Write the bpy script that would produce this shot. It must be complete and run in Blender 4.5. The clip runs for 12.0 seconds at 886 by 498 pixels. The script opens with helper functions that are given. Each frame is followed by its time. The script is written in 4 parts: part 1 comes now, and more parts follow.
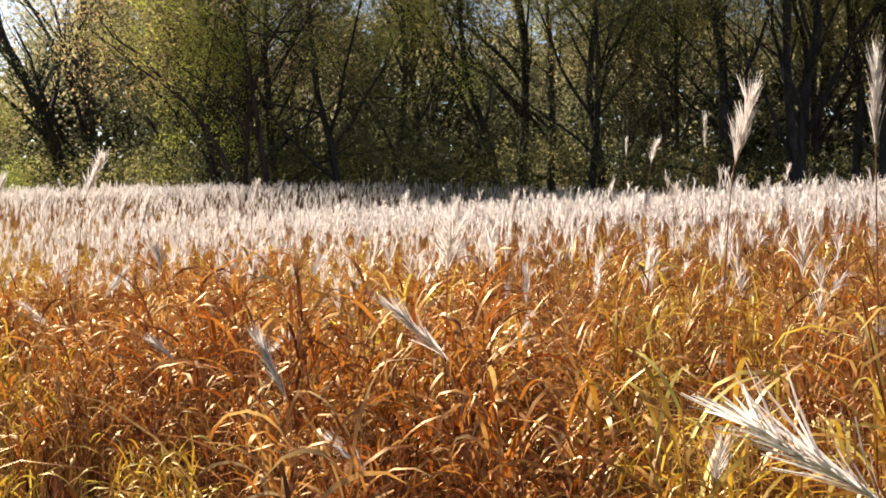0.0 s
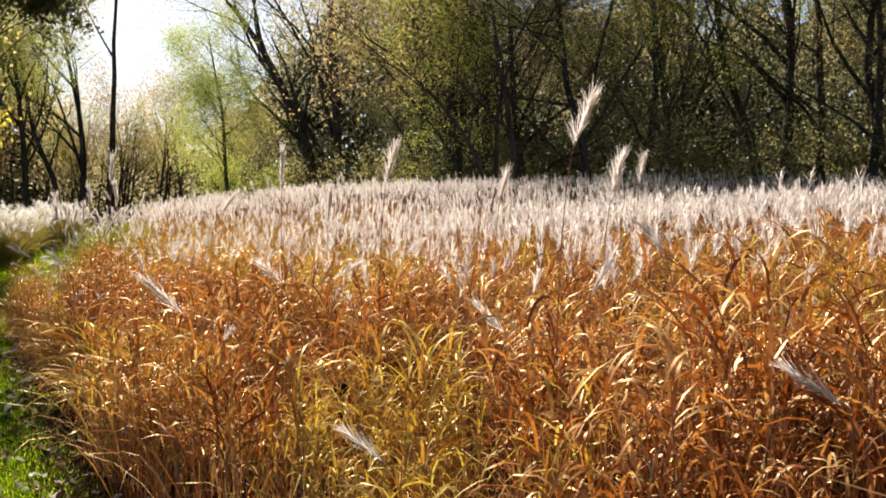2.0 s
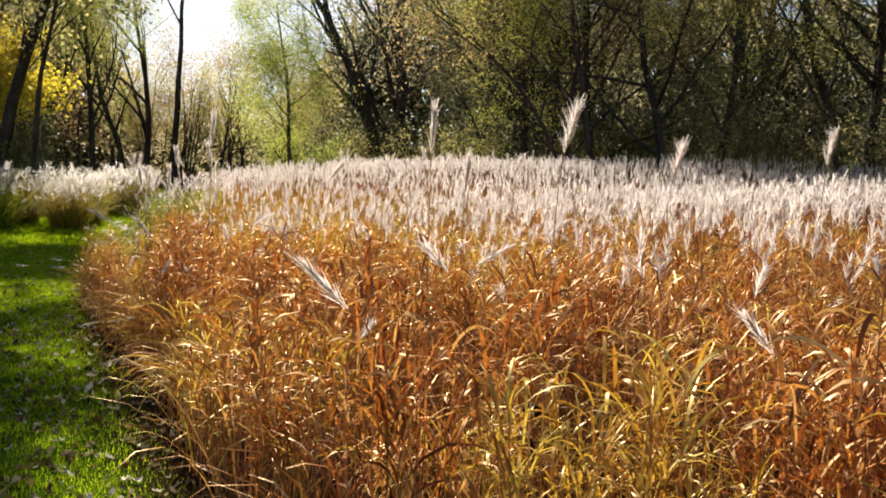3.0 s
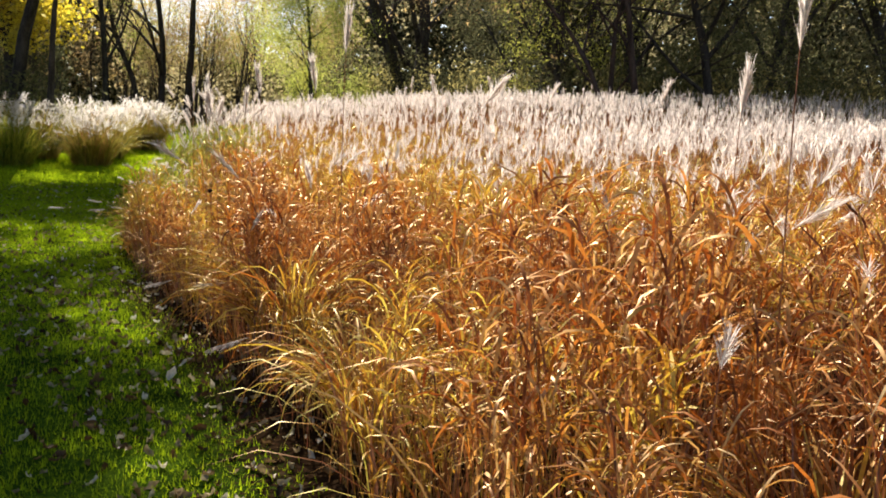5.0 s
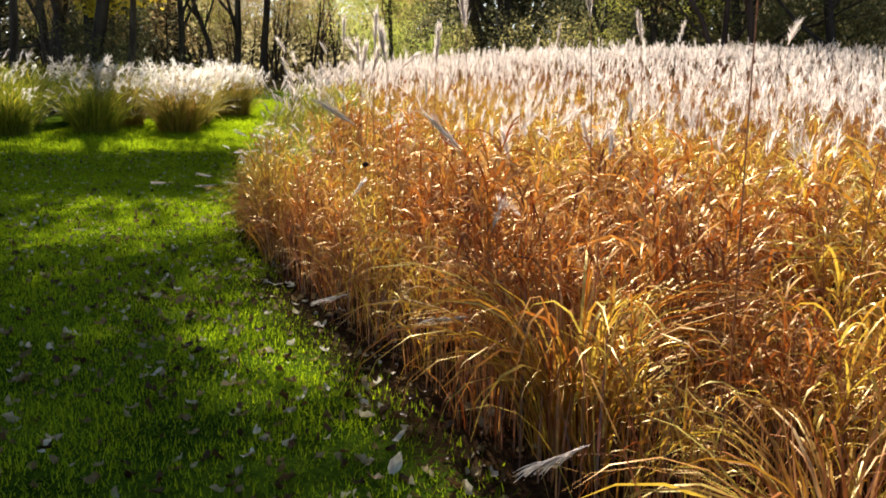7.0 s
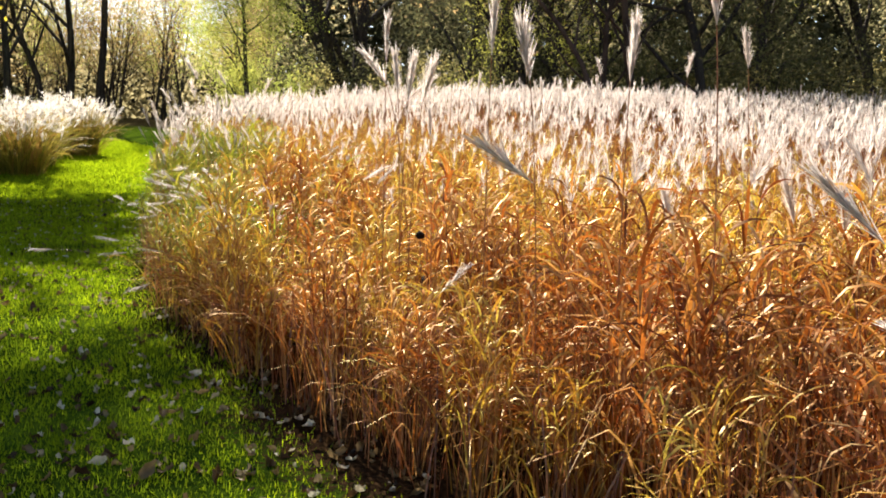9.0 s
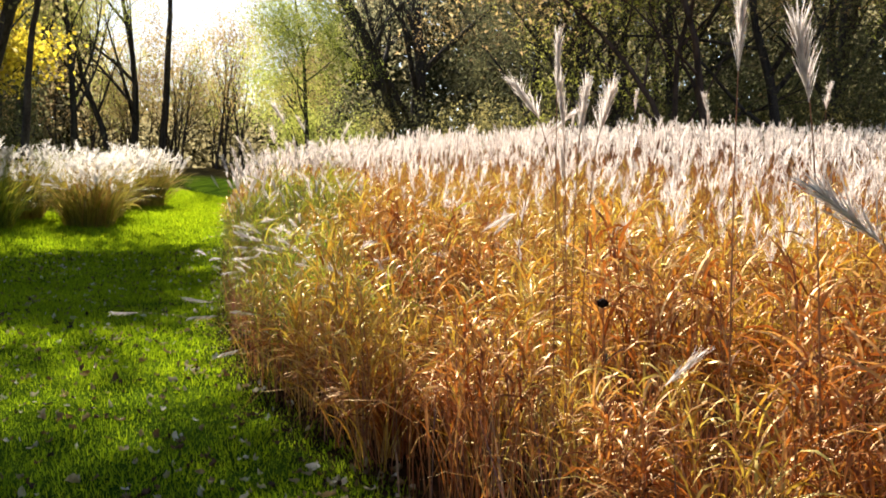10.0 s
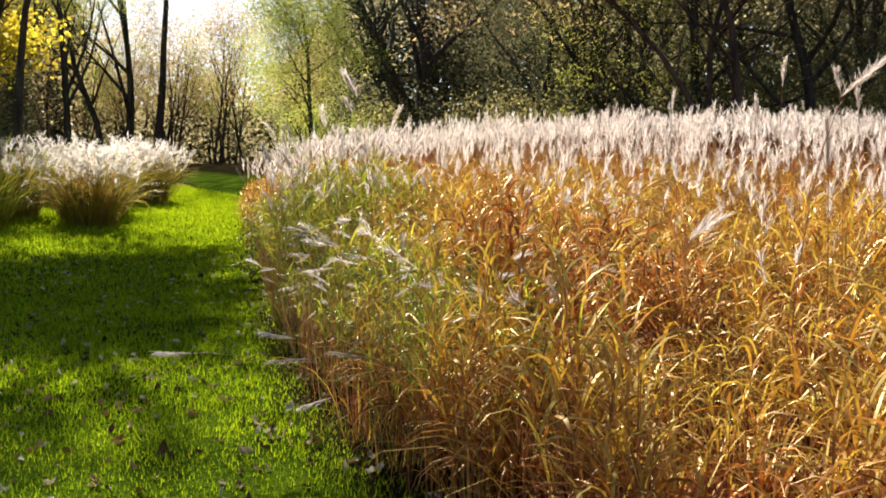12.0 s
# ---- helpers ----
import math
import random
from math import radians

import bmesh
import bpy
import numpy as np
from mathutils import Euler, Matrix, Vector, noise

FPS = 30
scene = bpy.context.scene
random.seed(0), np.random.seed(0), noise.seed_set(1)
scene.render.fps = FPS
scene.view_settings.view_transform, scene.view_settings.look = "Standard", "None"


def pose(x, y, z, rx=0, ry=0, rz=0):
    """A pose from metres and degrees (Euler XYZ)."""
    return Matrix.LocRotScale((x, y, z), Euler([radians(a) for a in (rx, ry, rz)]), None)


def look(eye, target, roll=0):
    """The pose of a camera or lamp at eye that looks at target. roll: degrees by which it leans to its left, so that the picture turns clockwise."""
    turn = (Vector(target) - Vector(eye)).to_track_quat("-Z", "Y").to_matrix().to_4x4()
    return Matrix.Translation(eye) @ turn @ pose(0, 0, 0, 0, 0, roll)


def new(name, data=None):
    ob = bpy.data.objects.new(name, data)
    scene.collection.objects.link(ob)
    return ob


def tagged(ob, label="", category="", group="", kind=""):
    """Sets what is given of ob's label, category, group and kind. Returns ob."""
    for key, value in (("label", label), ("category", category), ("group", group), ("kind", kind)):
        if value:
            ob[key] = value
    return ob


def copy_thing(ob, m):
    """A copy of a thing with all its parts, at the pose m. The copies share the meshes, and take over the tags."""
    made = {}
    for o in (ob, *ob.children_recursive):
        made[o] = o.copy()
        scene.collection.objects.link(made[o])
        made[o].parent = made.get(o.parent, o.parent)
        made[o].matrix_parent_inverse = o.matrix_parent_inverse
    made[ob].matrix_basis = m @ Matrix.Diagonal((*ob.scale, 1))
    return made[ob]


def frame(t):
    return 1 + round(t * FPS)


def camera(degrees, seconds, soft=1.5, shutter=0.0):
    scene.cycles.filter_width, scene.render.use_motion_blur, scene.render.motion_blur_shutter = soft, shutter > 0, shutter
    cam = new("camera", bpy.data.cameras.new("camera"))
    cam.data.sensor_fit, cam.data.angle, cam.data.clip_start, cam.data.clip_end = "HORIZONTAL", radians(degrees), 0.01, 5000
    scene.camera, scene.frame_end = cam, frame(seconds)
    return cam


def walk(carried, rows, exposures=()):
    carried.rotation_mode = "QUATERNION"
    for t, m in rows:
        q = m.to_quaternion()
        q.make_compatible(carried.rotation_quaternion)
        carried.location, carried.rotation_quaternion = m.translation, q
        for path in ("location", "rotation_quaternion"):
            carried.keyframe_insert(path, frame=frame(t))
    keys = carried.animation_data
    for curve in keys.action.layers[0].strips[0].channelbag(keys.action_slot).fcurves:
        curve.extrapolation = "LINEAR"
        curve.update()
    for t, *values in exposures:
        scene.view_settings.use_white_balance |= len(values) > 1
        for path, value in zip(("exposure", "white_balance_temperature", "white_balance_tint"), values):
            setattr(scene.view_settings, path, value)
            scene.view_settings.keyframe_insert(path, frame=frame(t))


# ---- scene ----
cam = camera(53.5, 12.0, soft=1.8)
PATH = [
    (0.0, pose(0.000, -0.000, 1.674, 89.42, 1.48, 0.00)),
    (0.5, pose(-0.464, 0.381, 1.666, 89.35, 2.01, 2.47)),
    (1.0, pose(-0.932, 0.750, 1.642, 89.66, 1.37, 3.88)),
    (1.5, pose(-1.398, 1.164, 1.623, 89.69, 1.91, 7.94)),
    (2.0, pose(-1.890, 1.652, 1.605, 89.74, 1.60, 14.29)),
    (2.5, pose(-2.398, 2.127, 1.597, 89.57, -0.16, 18.66)),
    (3.0, pose(-2.874, 2.492, 1.631, 88.37, -0.71, 17.66)),
    (3.5, pose(-3.349, 2.849, 1.633, 86.35, -0.92, 18.22)),
    (3.7, pose(-3.544, 2.978, 1.619, 86.63, -0.52, 20.41)),
    (5.3, pose(-4.960, 4.217, 1.606, 83.34, -1.61, 16.67)),
    (5.5, pose(-5.148, 4.394, 1.593, 82.73, -1.72, 15.68)),
    (6.0, pose(-5.621, 4.844, 1.611, 82.83, -1.06, 18.35)),
    (6.5, pose(-6.163, 5.304, 1.625, 84.42, -0.55, 15.84)),
    (7.0, pose(-6.792, 5.775, 1.593, 82.01, -0.63, 22.48)),
    (7.2, pose(-7.070, 5.957, 1.567, 82.09, -0.25, 22.86)),
    (8.8, pose(-9.076, 7.561, 1.640, 84.30, -0.62, 12.33)),
    (9.0, pose(-9.255, 7.757, 1.626, 84.91, -1.11, 11.99)),
    (9.5, pose(-9.680, 8.186, 1.641, 86.15, -0.66, 17.03)),
    (10.0, pose(-10.098, 8.611, 1.662, 87.73, -0.19, 15.36)),
    (10.5, pose(-10.550, 9.065, 1.667, 88.01, 0.08, 13.41)),
    (11.0, pose(-11.017, 9.523, 1.671, 87.85, 0.24, 12.46)),
    (11.5, pose(-11.392, 9.987, 1.689, 87.74, 0.02, 14.32)),
    (12.0, pose(-11.784, 10.425, 1.678, 87.49, -0.13, 14.82)),
]
walk(cam, PATH, [(0.0, 1.3, 6900, 12), (2.5, 1.2, 6900, 12), (5.5, 1.43, 6900, 12), (7.0, 1.53, 6900, 12), (9.0, 1.68, 6900, 12), (12.0, 1.4, 6900, 12)])

# ---- light ----
SUN_YAW, SUN_ELEV = 34.0, 37.0
sun_way = Vector((-math.sin(radians(SUN_YAW)) * math.cos(radians(SUN_ELEV)), math.cos(radians(SUN_YAW)) * math.cos(radians(SUN_ELEV)), math.sin(radians(SUN_ELEV))))
world = bpy.data.worlds.new("sky")
scene.world = world
world.use_nodes = True
wn = world.node_tree.nodes
sky = wn.new("ShaderNodeTexSky")
sky.sky_type, sky.sun_disc = "NISHITA", False
sky.sun_elevation, sky.sun_rotation = radians(SUN_ELEV), radians(-SUN_YAW)
sky.air_density, sky.dust_density, sky.ozone_density = 1.0, 0.7, 1.2
wn["Background"].inputs["Strength"].default_value = 0.058
world.node_tree.links.new(sky.outputs[0], wn["Background"].inputs["Color"])
sun_data = bpy.data.lights.new("sun", "SUN")
sun_data.energy, sun_data.angle, sun_data.color = 5.0, radians(0.55), (1.0, 0.93, 0.86)
sun = new("sun", sun_data)
sun.matrix_world = look(sun_way * 100, (0, 0, 0))

# ---- plan ----
# edge of the tall grass, from behind the start to the far end of the mown path
EDGE = [(34.0, -27.5), (10.0, -6.6), (3.0, -0.75), (-1.4, 3.1), (-5.9, 7.05), (-8.15, 9.6), (-10.9, 12.25), (-13.3, 14.8),
        (-14.45, 16.4), (-16.1, 19.2), (-18.7, 24.1), (-21.3, 28.5), (-25.2, 36.2), (-29.0, 43.0), (-44.0, 60.0)]
EDGE_A = np.array(EDGE)


def edge_w(x, y):
    """Metres from the edge of the tall grass, positive inside the field."""
    x, y = np.atleast_1d(np.asarray(x, float)), np.atleast_1d(np.asarray(y, float))
    best, sign = np.full(x.shape, 1e9), np.ones(x.shape)
    for (ax, ay), (bx, by) in zip(EDGE[:-1], EDGE[1:]):
        dx, dy = bx - ax, by - ay
        s = np.clip(((x - ax) * dx + (y - ay) * dy) / (dx * dx + dy * dy), 0, 1)
        d = np.hypot(x - ax - s * dx, y - ay - s * dy)
        side = np.sign((y - ay) * dx - (x - ax) * dy)
        near = d < best - 1e-9
        best, sign = np.where(near, d, best), np.where(near, side, sign)
    return -sign * best


def along(x, y):
    return -0.70 * np.asarray(x, float) + 0.71 * np.asarray(y, float)


def ground_z(x, y):
    """Height of the ground: a slight dip that rises to the wood and up the field."""
    u = along(x, y)
    dip = np.where(u < 40, 0.00135 * (np.maximum(u, 0) - 7) ** 2, 1.47 + 0.06 * (np.minimum(u, 90) - 40))
    w = edge_w(x, y)
    return dip + 0.042 * np.clip(w - 2, 0, 40) + 0.5 * (1 - np.exp(-np.maximum(w, 0) / 2)) * np.clip((u - 20) / 8, 0, 1)

# ---- materials ----
def mat(name):
    m = bpy.data.materials.new(name)
    m.use_nodes = True
    m.node_tree.nodes.clear()
    return m, m.node_tree.nodes, m.node_tree.links


def ramp(nodes, stops):
    r = nodes.new("ShaderNodeValToRGB")
    e = r.color_ramp.elements
    while len(e) < len(stops):
        e.new(0.5)
    for el, (p, c) in zip(e, stops):
        el.position, el.color = p, (*c, 1)
    return r


def leaf_mat(name, stops, thin=0.5, gloss=0.12, rough=0.45, patch=0.35, tone=(1.0, 1.0, 1.0), single=1.0, scale=0.9, sheen=(0.8, 0.8, 0.8)):
    """Thin leaves that let light through; each leaf has its own colour out of the stops (single: how much), and larger patches drift along them."""
    m, n, l = mat(name)
    geo = n.new("ShaderNodeNewGeometry")
    noise_n = n.new("ShaderNodeTexNoise")
    noise_n.inputs["Scale"].default_value, noise_n.inputs["Detail"].default_value = scale, 3.0
    l.new(geo.outputs["Position"], noise_n.inputs["Vector"])
    mix = n.new("ShaderNodeMath")
    mix.operation = "MULTIPLY_ADD"
    l.new(noise_n.outputs["Fac"], mix.inputs[0])
    mix.inputs[1].default_value = patch * 2
    sub = n.new("ShaderNodeMath")
    sub.operation = "MULTIPLY_ADD"
    l.new(geo.outputs["Random Per Island"], sub.inputs[0])
    sub.inputs[1].default_value, sub.inputs[2].default_value = single, 0.5 - 0.5 * single - patch
    l.new(sub.outputs[0], mix.inputs[2])
    r = ramp(n, stops)
    l.new(mix.outputs[0], r.inputs[0])
    fine = n.new("ShaderNodeTexNoise")
    fine.inputs["Scale"].default_value, fine.inputs["Detail"].default_value = 35.0, 2.0
    l.new(geo.outputs["Position"], fine.inputs["Vector"])
    fr = n.new("ShaderNodeMapRange")
    fr.inputs[1].default_value, fr.inputs[2].default_value, fr.inputs[3].default_value, fr.inputs[4].default_value = 0.3, 0.7, 0.72, 1.15
    l.new(fine.outputs["Fac"], fr.inputs[0])
    col = n.new("ShaderNodeVectorMath")
    col.operation = "SCALE"
    l.new(r.outputs[0], col.inputs[0])
    l.new(fr.outputs[0], col.inputs["Scale"])
    dif, tra, glo = n.new("ShaderNodeBsdfDiffuse"), n.new("ShaderNodeBsdfTranslucent"), n.new("ShaderNodeBsdfGlossy")
    glo.inputs["Roughness"].default_value, glo.inputs["Color"].default_value = rough, (*sheen, 1)
    l.new(col.outputs[0], dif.inputs["Color"])
    warm = n.new("ShaderNodeMix")
    warm.data_type, warm.blend_type = "RGBA", "MULTIPLY"
    warm.inputs[0].default_value = 1.0
    l.new(col.outputs[0], warm.inputs[6])
    warm.inputs[7].default_value = (*tone, 1)
    l.new(warm.outputs[2], tra.inputs["Color"])
    a, b, out = n.new("ShaderNodeMixShader"), n.new("ShaderNodeMixShader"), n.new("ShaderNodeOutputMaterial")
    a.inputs[0].default_value, b.inputs[0].default_value = thin, gloss
    l.new(dif.outputs[0], a.inputs[1]), l.new(tra.outputs[0], a.inputs[2])
    l.new(a.outputs[0], b.inputs[1]), l.new(glo.outputs[0], b.inputs[2])
    l.new(b.outputs[0], out.inputs[0])
    return m


def solid_mat(name, dark, light, scale, rough=0.85, bump=0.4, stretch=(1, 1, 1), extra=None):
    """Rough stuff with two scales of mottling and relief, in world metres."""
    m, n, l = mat(name)
    geo, mp = n.new("ShaderNodeNewGeometry"), n.new("ShaderNodeMapping")
    mp.inputs["Scale"].default_value = stretch
    l.new(geo.outputs["Position"], mp.inputs[0])
    big, small = n.new("ShaderNodeTexNoise"), n.new("ShaderNodeTexNoise")
    big.inputs["Scale"].default_value, small.inputs["Scale"].default_value = scale, scale * 11
    for t in (big, small):
        t.inputs["Detail"].default_value = 5
        l.new(mp.outputs[0], t.inputs["Vector"])
    add = n.new("ShaderNodeMath")
    add.operation = "MULTIPLY_ADD"
    l.new(small.outputs["Fac"], add.inputs[0])
    add.inputs[1].default_value = 0.7
    half = n.new("ShaderNodeMath")
    half.operation = "MULTIPLY_ADD"
    half.inputs[1].default_value, half.inputs[2].default_value = 0.9, -0.3
    l.new(big.outputs["Fac"], half.inputs[0])
    l.new(half.outputs[0], add.inputs[2])
    r = ramp(n, [(0.3, dark), (0.7, light)] if extra is None else [(0.25, dark), (0.5, extra), (0.75, light)])
    l.new(add.outputs[0], r.inputs[0])
    bs, bp, out = n.new("ShaderNodeBsdfPrincipled"), n.new("ShaderNodeBump"), n.new("ShaderNodeOutputMaterial")
    bs.inputs["Roughness"].default_value = rough
    bs.inputs["Specular IOR Level"].default_value = 0.04
    bp.inputs["Strength"].default_value, bp.inputs["Distance"].default_value = bump, 0.03
    l.new(small.outputs["Fac"], bp.inputs["Height"])
    l.new(r.outputs[0], bs.inputs["Base Color"]), l.new(bp.outputs[0], bs.inputs["Normal"]), l.new(bs.outputs[0], out.inputs[0])
    return m


M_STRAW = leaf_mat("dry_grass_blade", [(0.0, (0.12, 0.03, 0.013)), (0.25, (0.28, 0.085, 0.024)), (0.5, (0.46, 0.175, 0.045)), (0.75, (0.58, 0.3, 0.09)), (1.0, (0.7, 0.5, 0.25))], 0.36, 0.055, 0.42, 0.3, (1.0, 0.82, 0.5), sheen=(0.95, 0.74, 0.46))
M_GOLD = leaf_mat("golden_grass_blade", [(0.0, (0.3, 0.12, 0.03)), (0.4, (0.5, 0.27, 0.055)), (0.7, (0.62, 0.44, 0.09)), (1.0, (0.68, 0.58, 0.17))], 0.4, 0.055, 0.4, 0.2, (1.0, 0.92, 0.5), sheen=(0.95, 0.84, 0.5))
M_GREEN = leaf_mat("green_grass_blade", [(0.0, (0.11, 0.16, 0.02)), (0.4, (0.22, 0.28, 0.035)), (0.7, (0.42, 0.42, 0.06)), (1.0, (0.58, 0.5, 0.09))], 0.5, 0.04, 0.4, 0.2, (1.0, 1.0, 0.6))
M_CULM = leaf_mat("reddish_culm", [(0.0, (0.12, 0.035, 0.018)), (0.5, (0.3, 0.1, 0.035)), (1.0, (0.48, 0.26, 0.08))], 0.25, 0.08, 0.45, 0.2)
M_PLUME = leaf_mat("silky_plume", [(0.0, (0.58, 0.47, 0.42)), (0.4, (0.75, 0.685, 0.62)), (1.0, (0.87, 0.83, 0.77))], 0.55, 0.03, 0.5, 0.2)
M_SILK = leaf_mat("white_silk", [(0.0, (0.66, 0.6, 0.54)), (0.4, (0.8, 0.76, 0.7)), (1.0, (0.9, 0.88, 0.83))], 0.55, 0.03, 0.5, 0.2)
M_LAWN = leaf_mat("lawn_blade", [(0.0, (0.07, 0.13, 0.008)), (0.5, (0.3, 0.44, 0.022)), (0.85, (0.5, 0.6, 0.03)), (1.0, (0.55, 0.52, 0.05))], 0.5, 0.0, 0.5, 0.25, (1.0, 1.0, 0.5), single=0.55)
M_MOUND = leaf_mat("mound_blade", [(0.0, (0.16, 0.15, 0.03)), (0.4, (0.36, 0.31, 0.05)), (0.75, (0.52, 0.4, 0.08)), (1.0, (0.5, 0.26, 0.08))], 0.5, 0.03, 0.4, 0.2)
M_LITTER = leaf_mat("fallen_leaf_skin", [(0.0, (0.025, 0.015, 0.009)), (0.3, (0.1, 0.055, 0.022)), (0.6, (0.24, 0.17, 0.08)), (0.8, (0.45, 0.4, 0.26)), (1.0, (0.78, 0.74, 0.64))], 0.25, 0.02, 0.4, 0.15)
M_OLIVE = leaf_mat("olive_leaf", [(0.0, (0.21, 0.19, 0.085)), (0.5, (0.37, 0.33, 0.125)), (1.0, (0.58, 0.47, 0.17))], 0.72, 0.0, 0.5, 0.9, single=0.35, scale=0.5)
M_YGREEN = leaf_mat("yellow_green_leaf", [(0.0, (0.275, 0.35, 0.0813)), (0.5, (0.463, 0.525, 0.119)), (1.0, (0.663, 0.613, 0.15))], 0.68, 0.0, 0.5, 0.9, single=0.35, scale=0.5)
M_YELLOW = leaf_mat("yellow_leaf", [(0.0, (0.45, 0.33, 0.03)), (0.5, (0.78, 0.64, 0.05)), (1.0, (0.85, 0.75, 0.1))], 0.7, 0.05, 0.5, 0.15)
M_BRIGHT = leaf_mat("bright_yellow_green_leaf", [(0.0, (0.3, 0.34, 0.07)), (0.5, (0.52, 0.54, 0.11)), (1.0, (0.7, 0.64, 0.15))], 0.66, 0.0, 0.5, 0.9, single=0.35, scale=0.5)
M_FAR = leaf_mat("far_leaf", [(0.0, (0.22, 0.2, 0.11)), (0.5, (0.36, 0.32, 0.17)), (1.0, (0.52, 0.44, 0.22))], 0.7, 0.0, 0.5, 0.9, single=0.35, scale=0.5)
M_BROWN = leaf_mat("russet_leaf", [(0.0, (0.24, 0.165, 0.1)), (0.45, (0.42, 0.3, 0.135)), (1.0, (0.66, 0.49, 0.17))], 0.72, 0.0, 0.5, 0.9, single=0.35, scale=0.5)
M_DARK = leaf_mat("dark_green_leaf", [(0.0, (0.07, 0.08, 0.04)), (0.5, (0.15, 0.155, 0.075)), (1.0, (0.28, 0.26, 0.11))], 0.6, 0.0, 0.5, 0.9, single=0.35, scale=0.5)
M_GREY = leaf_mat("grey_green_leaf", [(0.0, (0.15, 0.17, 0.11)), (0.5, (0.27, 0.29, 0.17)), (1.0, (0.42, 0.4, 0.2))], 0.65, 0.0, 0.5, 0.9, single=0.35, scale=0.5)
# dark leaf colour that carries the shade deep inside the far wood
M_DEEP = leaf_mat("far_shade_leaf", [(0.0, (0.05, 0.055, 0.03)), (0.5, (0.1, 0.1, 0.055)), (1.0, (0.17, 0.15, 0.08))], 0.4, 0.0, 0.5, 0.9, single=0.3, scale=0.15)
M_BARK = solid_mat("dark_bark", (0.03, 0.026, 0.024), (0.105, 0.09, 0.08), 1.3, 0.9, 0.8, (3, 3, 0.5))
M_REDBARK = solid_mat("reddish_bark", (0.045, 0.032, 0.027), (0.13, 0.09, 0.075), 1.3, 0.9, 0.8, (3, 3, 0.5))


def ground_mat():
    """Turf that gives way to leafy soil and to the floor of the wood, by two masks on the mesh whose edges are broken up."""
    m, n, l = mat("ground")
    geo = n.new("ShaderNodeNewGeometry")
    big, small = n.new("ShaderNodeTexNoise"), n.new("ShaderNodeTexNoise")
    big.inputs["Scale"].default_value, small.inputs["Scale"].default_value = 1.1, 26.0
    for t in (big, small):
        t.inputs["Detail"].default_value = 5
        l.new(geo.outputs["Position"], t.inputs["Vector"])

    def calc(kind, a, b, c=None):
        x = n.new("ShaderNodeMath")
        x.operation = kind
        for k, v in enumerate((a, b, c)):
            if v is None:
                continue
            if isinstance(v, float):
                x.inputs[k].default_value = v
            else:
                l.new(v, x.inputs[k])
        return x.outputs[0]

    tone = calc("MULTIPLY_ADD", small.outputs["Fac"], 0.7, calc("MULTIPLY_ADD", big.outputs["Fac"], 0.9, -0.3))
    looks = []
    for stops in (((0.28, (0.014, 0.03, 0.004)), (0.5, (0.045, 0.085, 0.007)), (0.72, (0.11, 0.17, 0.012))),
                  # brown soil, darkened further in place of the shade at the field's foot
                  ((0.3, (0.012, 0.007, 0.004)), (0.7, (0.05, 0.03, 0.015))),
                  ((0.3, (0.03, 0.024, 0.012)), (0.7, (0.09, 0.07, 0.03)))):
        r = ramp(n, stops)
        l.new(tone, r.inputs[0])
        looks.append(r.outputs[0])
    col = looks[0]
    for name, other in (("soil", looks[1]), ("wood_floor", looks[2])):
        at = n.new("ShaderNodeAttribute")
        at.attribute_name = name
        edge = calc("MULTIPLY_ADD", calc("SUBTRACT", small.outputs["Fac"], 0.5), 1.1, at.outputs["Fac"])
        rng_n = n.new("ShaderNodeMapRange")
        rng_n.inputs[1].default_value, rng_n.inputs[2].default_value = 0.4, 0.6
        l.new(edge, rng_n.inputs[0])
        mx = n.new("ShaderNodeMix")
        mx.data_type = "RGBA"
        l.new(rng_n.outputs[0], mx.inputs[0]), l.new(col, mx.inputs[6]), l.new(other, mx.inputs[7])
        col = mx.outputs[2]
    bs, bp, out = n.new("ShaderNodeBsdfDiffuse"), n.new("ShaderNodeBump"), n.new("ShaderNodeOutputMaterial")
    bs.inputs["Roughness"].default_value = 0.4
    bp.inputs["Strength"].default_value, bp.inputs["Distance"].default_value = 0.7, 0.03
    l.new(small.outputs["Fac"], bp.inputs["Height"])
    l.new(col, bs.inputs["Color"]), l.new(bp.outputs[0], bs.inputs["Normal"]), l.new(bs.outputs[0], out.inputs[0])
    return m


M_GROUND = ground_mat()
M_SEED = solid_mat("dark_seed_head", (0.012, 0.008, 0.006), (0.05, 0.03, 0.02), 30.0, 0.9, 0.8)

# ---- builders ----
def mesh_of(name, verts, faces, material, smooth=False):
    """A mesh out of an array of places and an array of faces that all have as many corners."""
    me = bpy.data.meshes.new(name)
    verts, faces = np.asarray(verts, np.float32).reshape(-1, 3), np.asarray(faces, np.int32)
    k = faces.shape[1]
    me.vertices.add(len(verts)), me.loops.add(faces.size), me.polygons.add(len(faces))
    me.vertices.foreach_set("co", verts.ravel())
    me.loops.foreach_set("vertex_index", faces.ravel())
    me.polygons.foreach_set("loop_start", np.arange(0, faces.size, k, dtype=np.int32))
    if smooth:
        me.polygons.foreach_set("use_smooth", np.ones(len(faces), bool))
    me.update(calc_edges=True)
    me.materials.append(material)
    return me


def join(*sets):
    """Joins (verts, faces) sets of one kind of face."""
    vs, fs, base = [], [], 0
    for v, f in sets:
        vs.append(np.asarray(v).reshape(-1, 3)), fs.append(np.asarray(f) + base)
        base += len(vs[-1])
    return np.concatenate(vs), np.concatenate(fs)


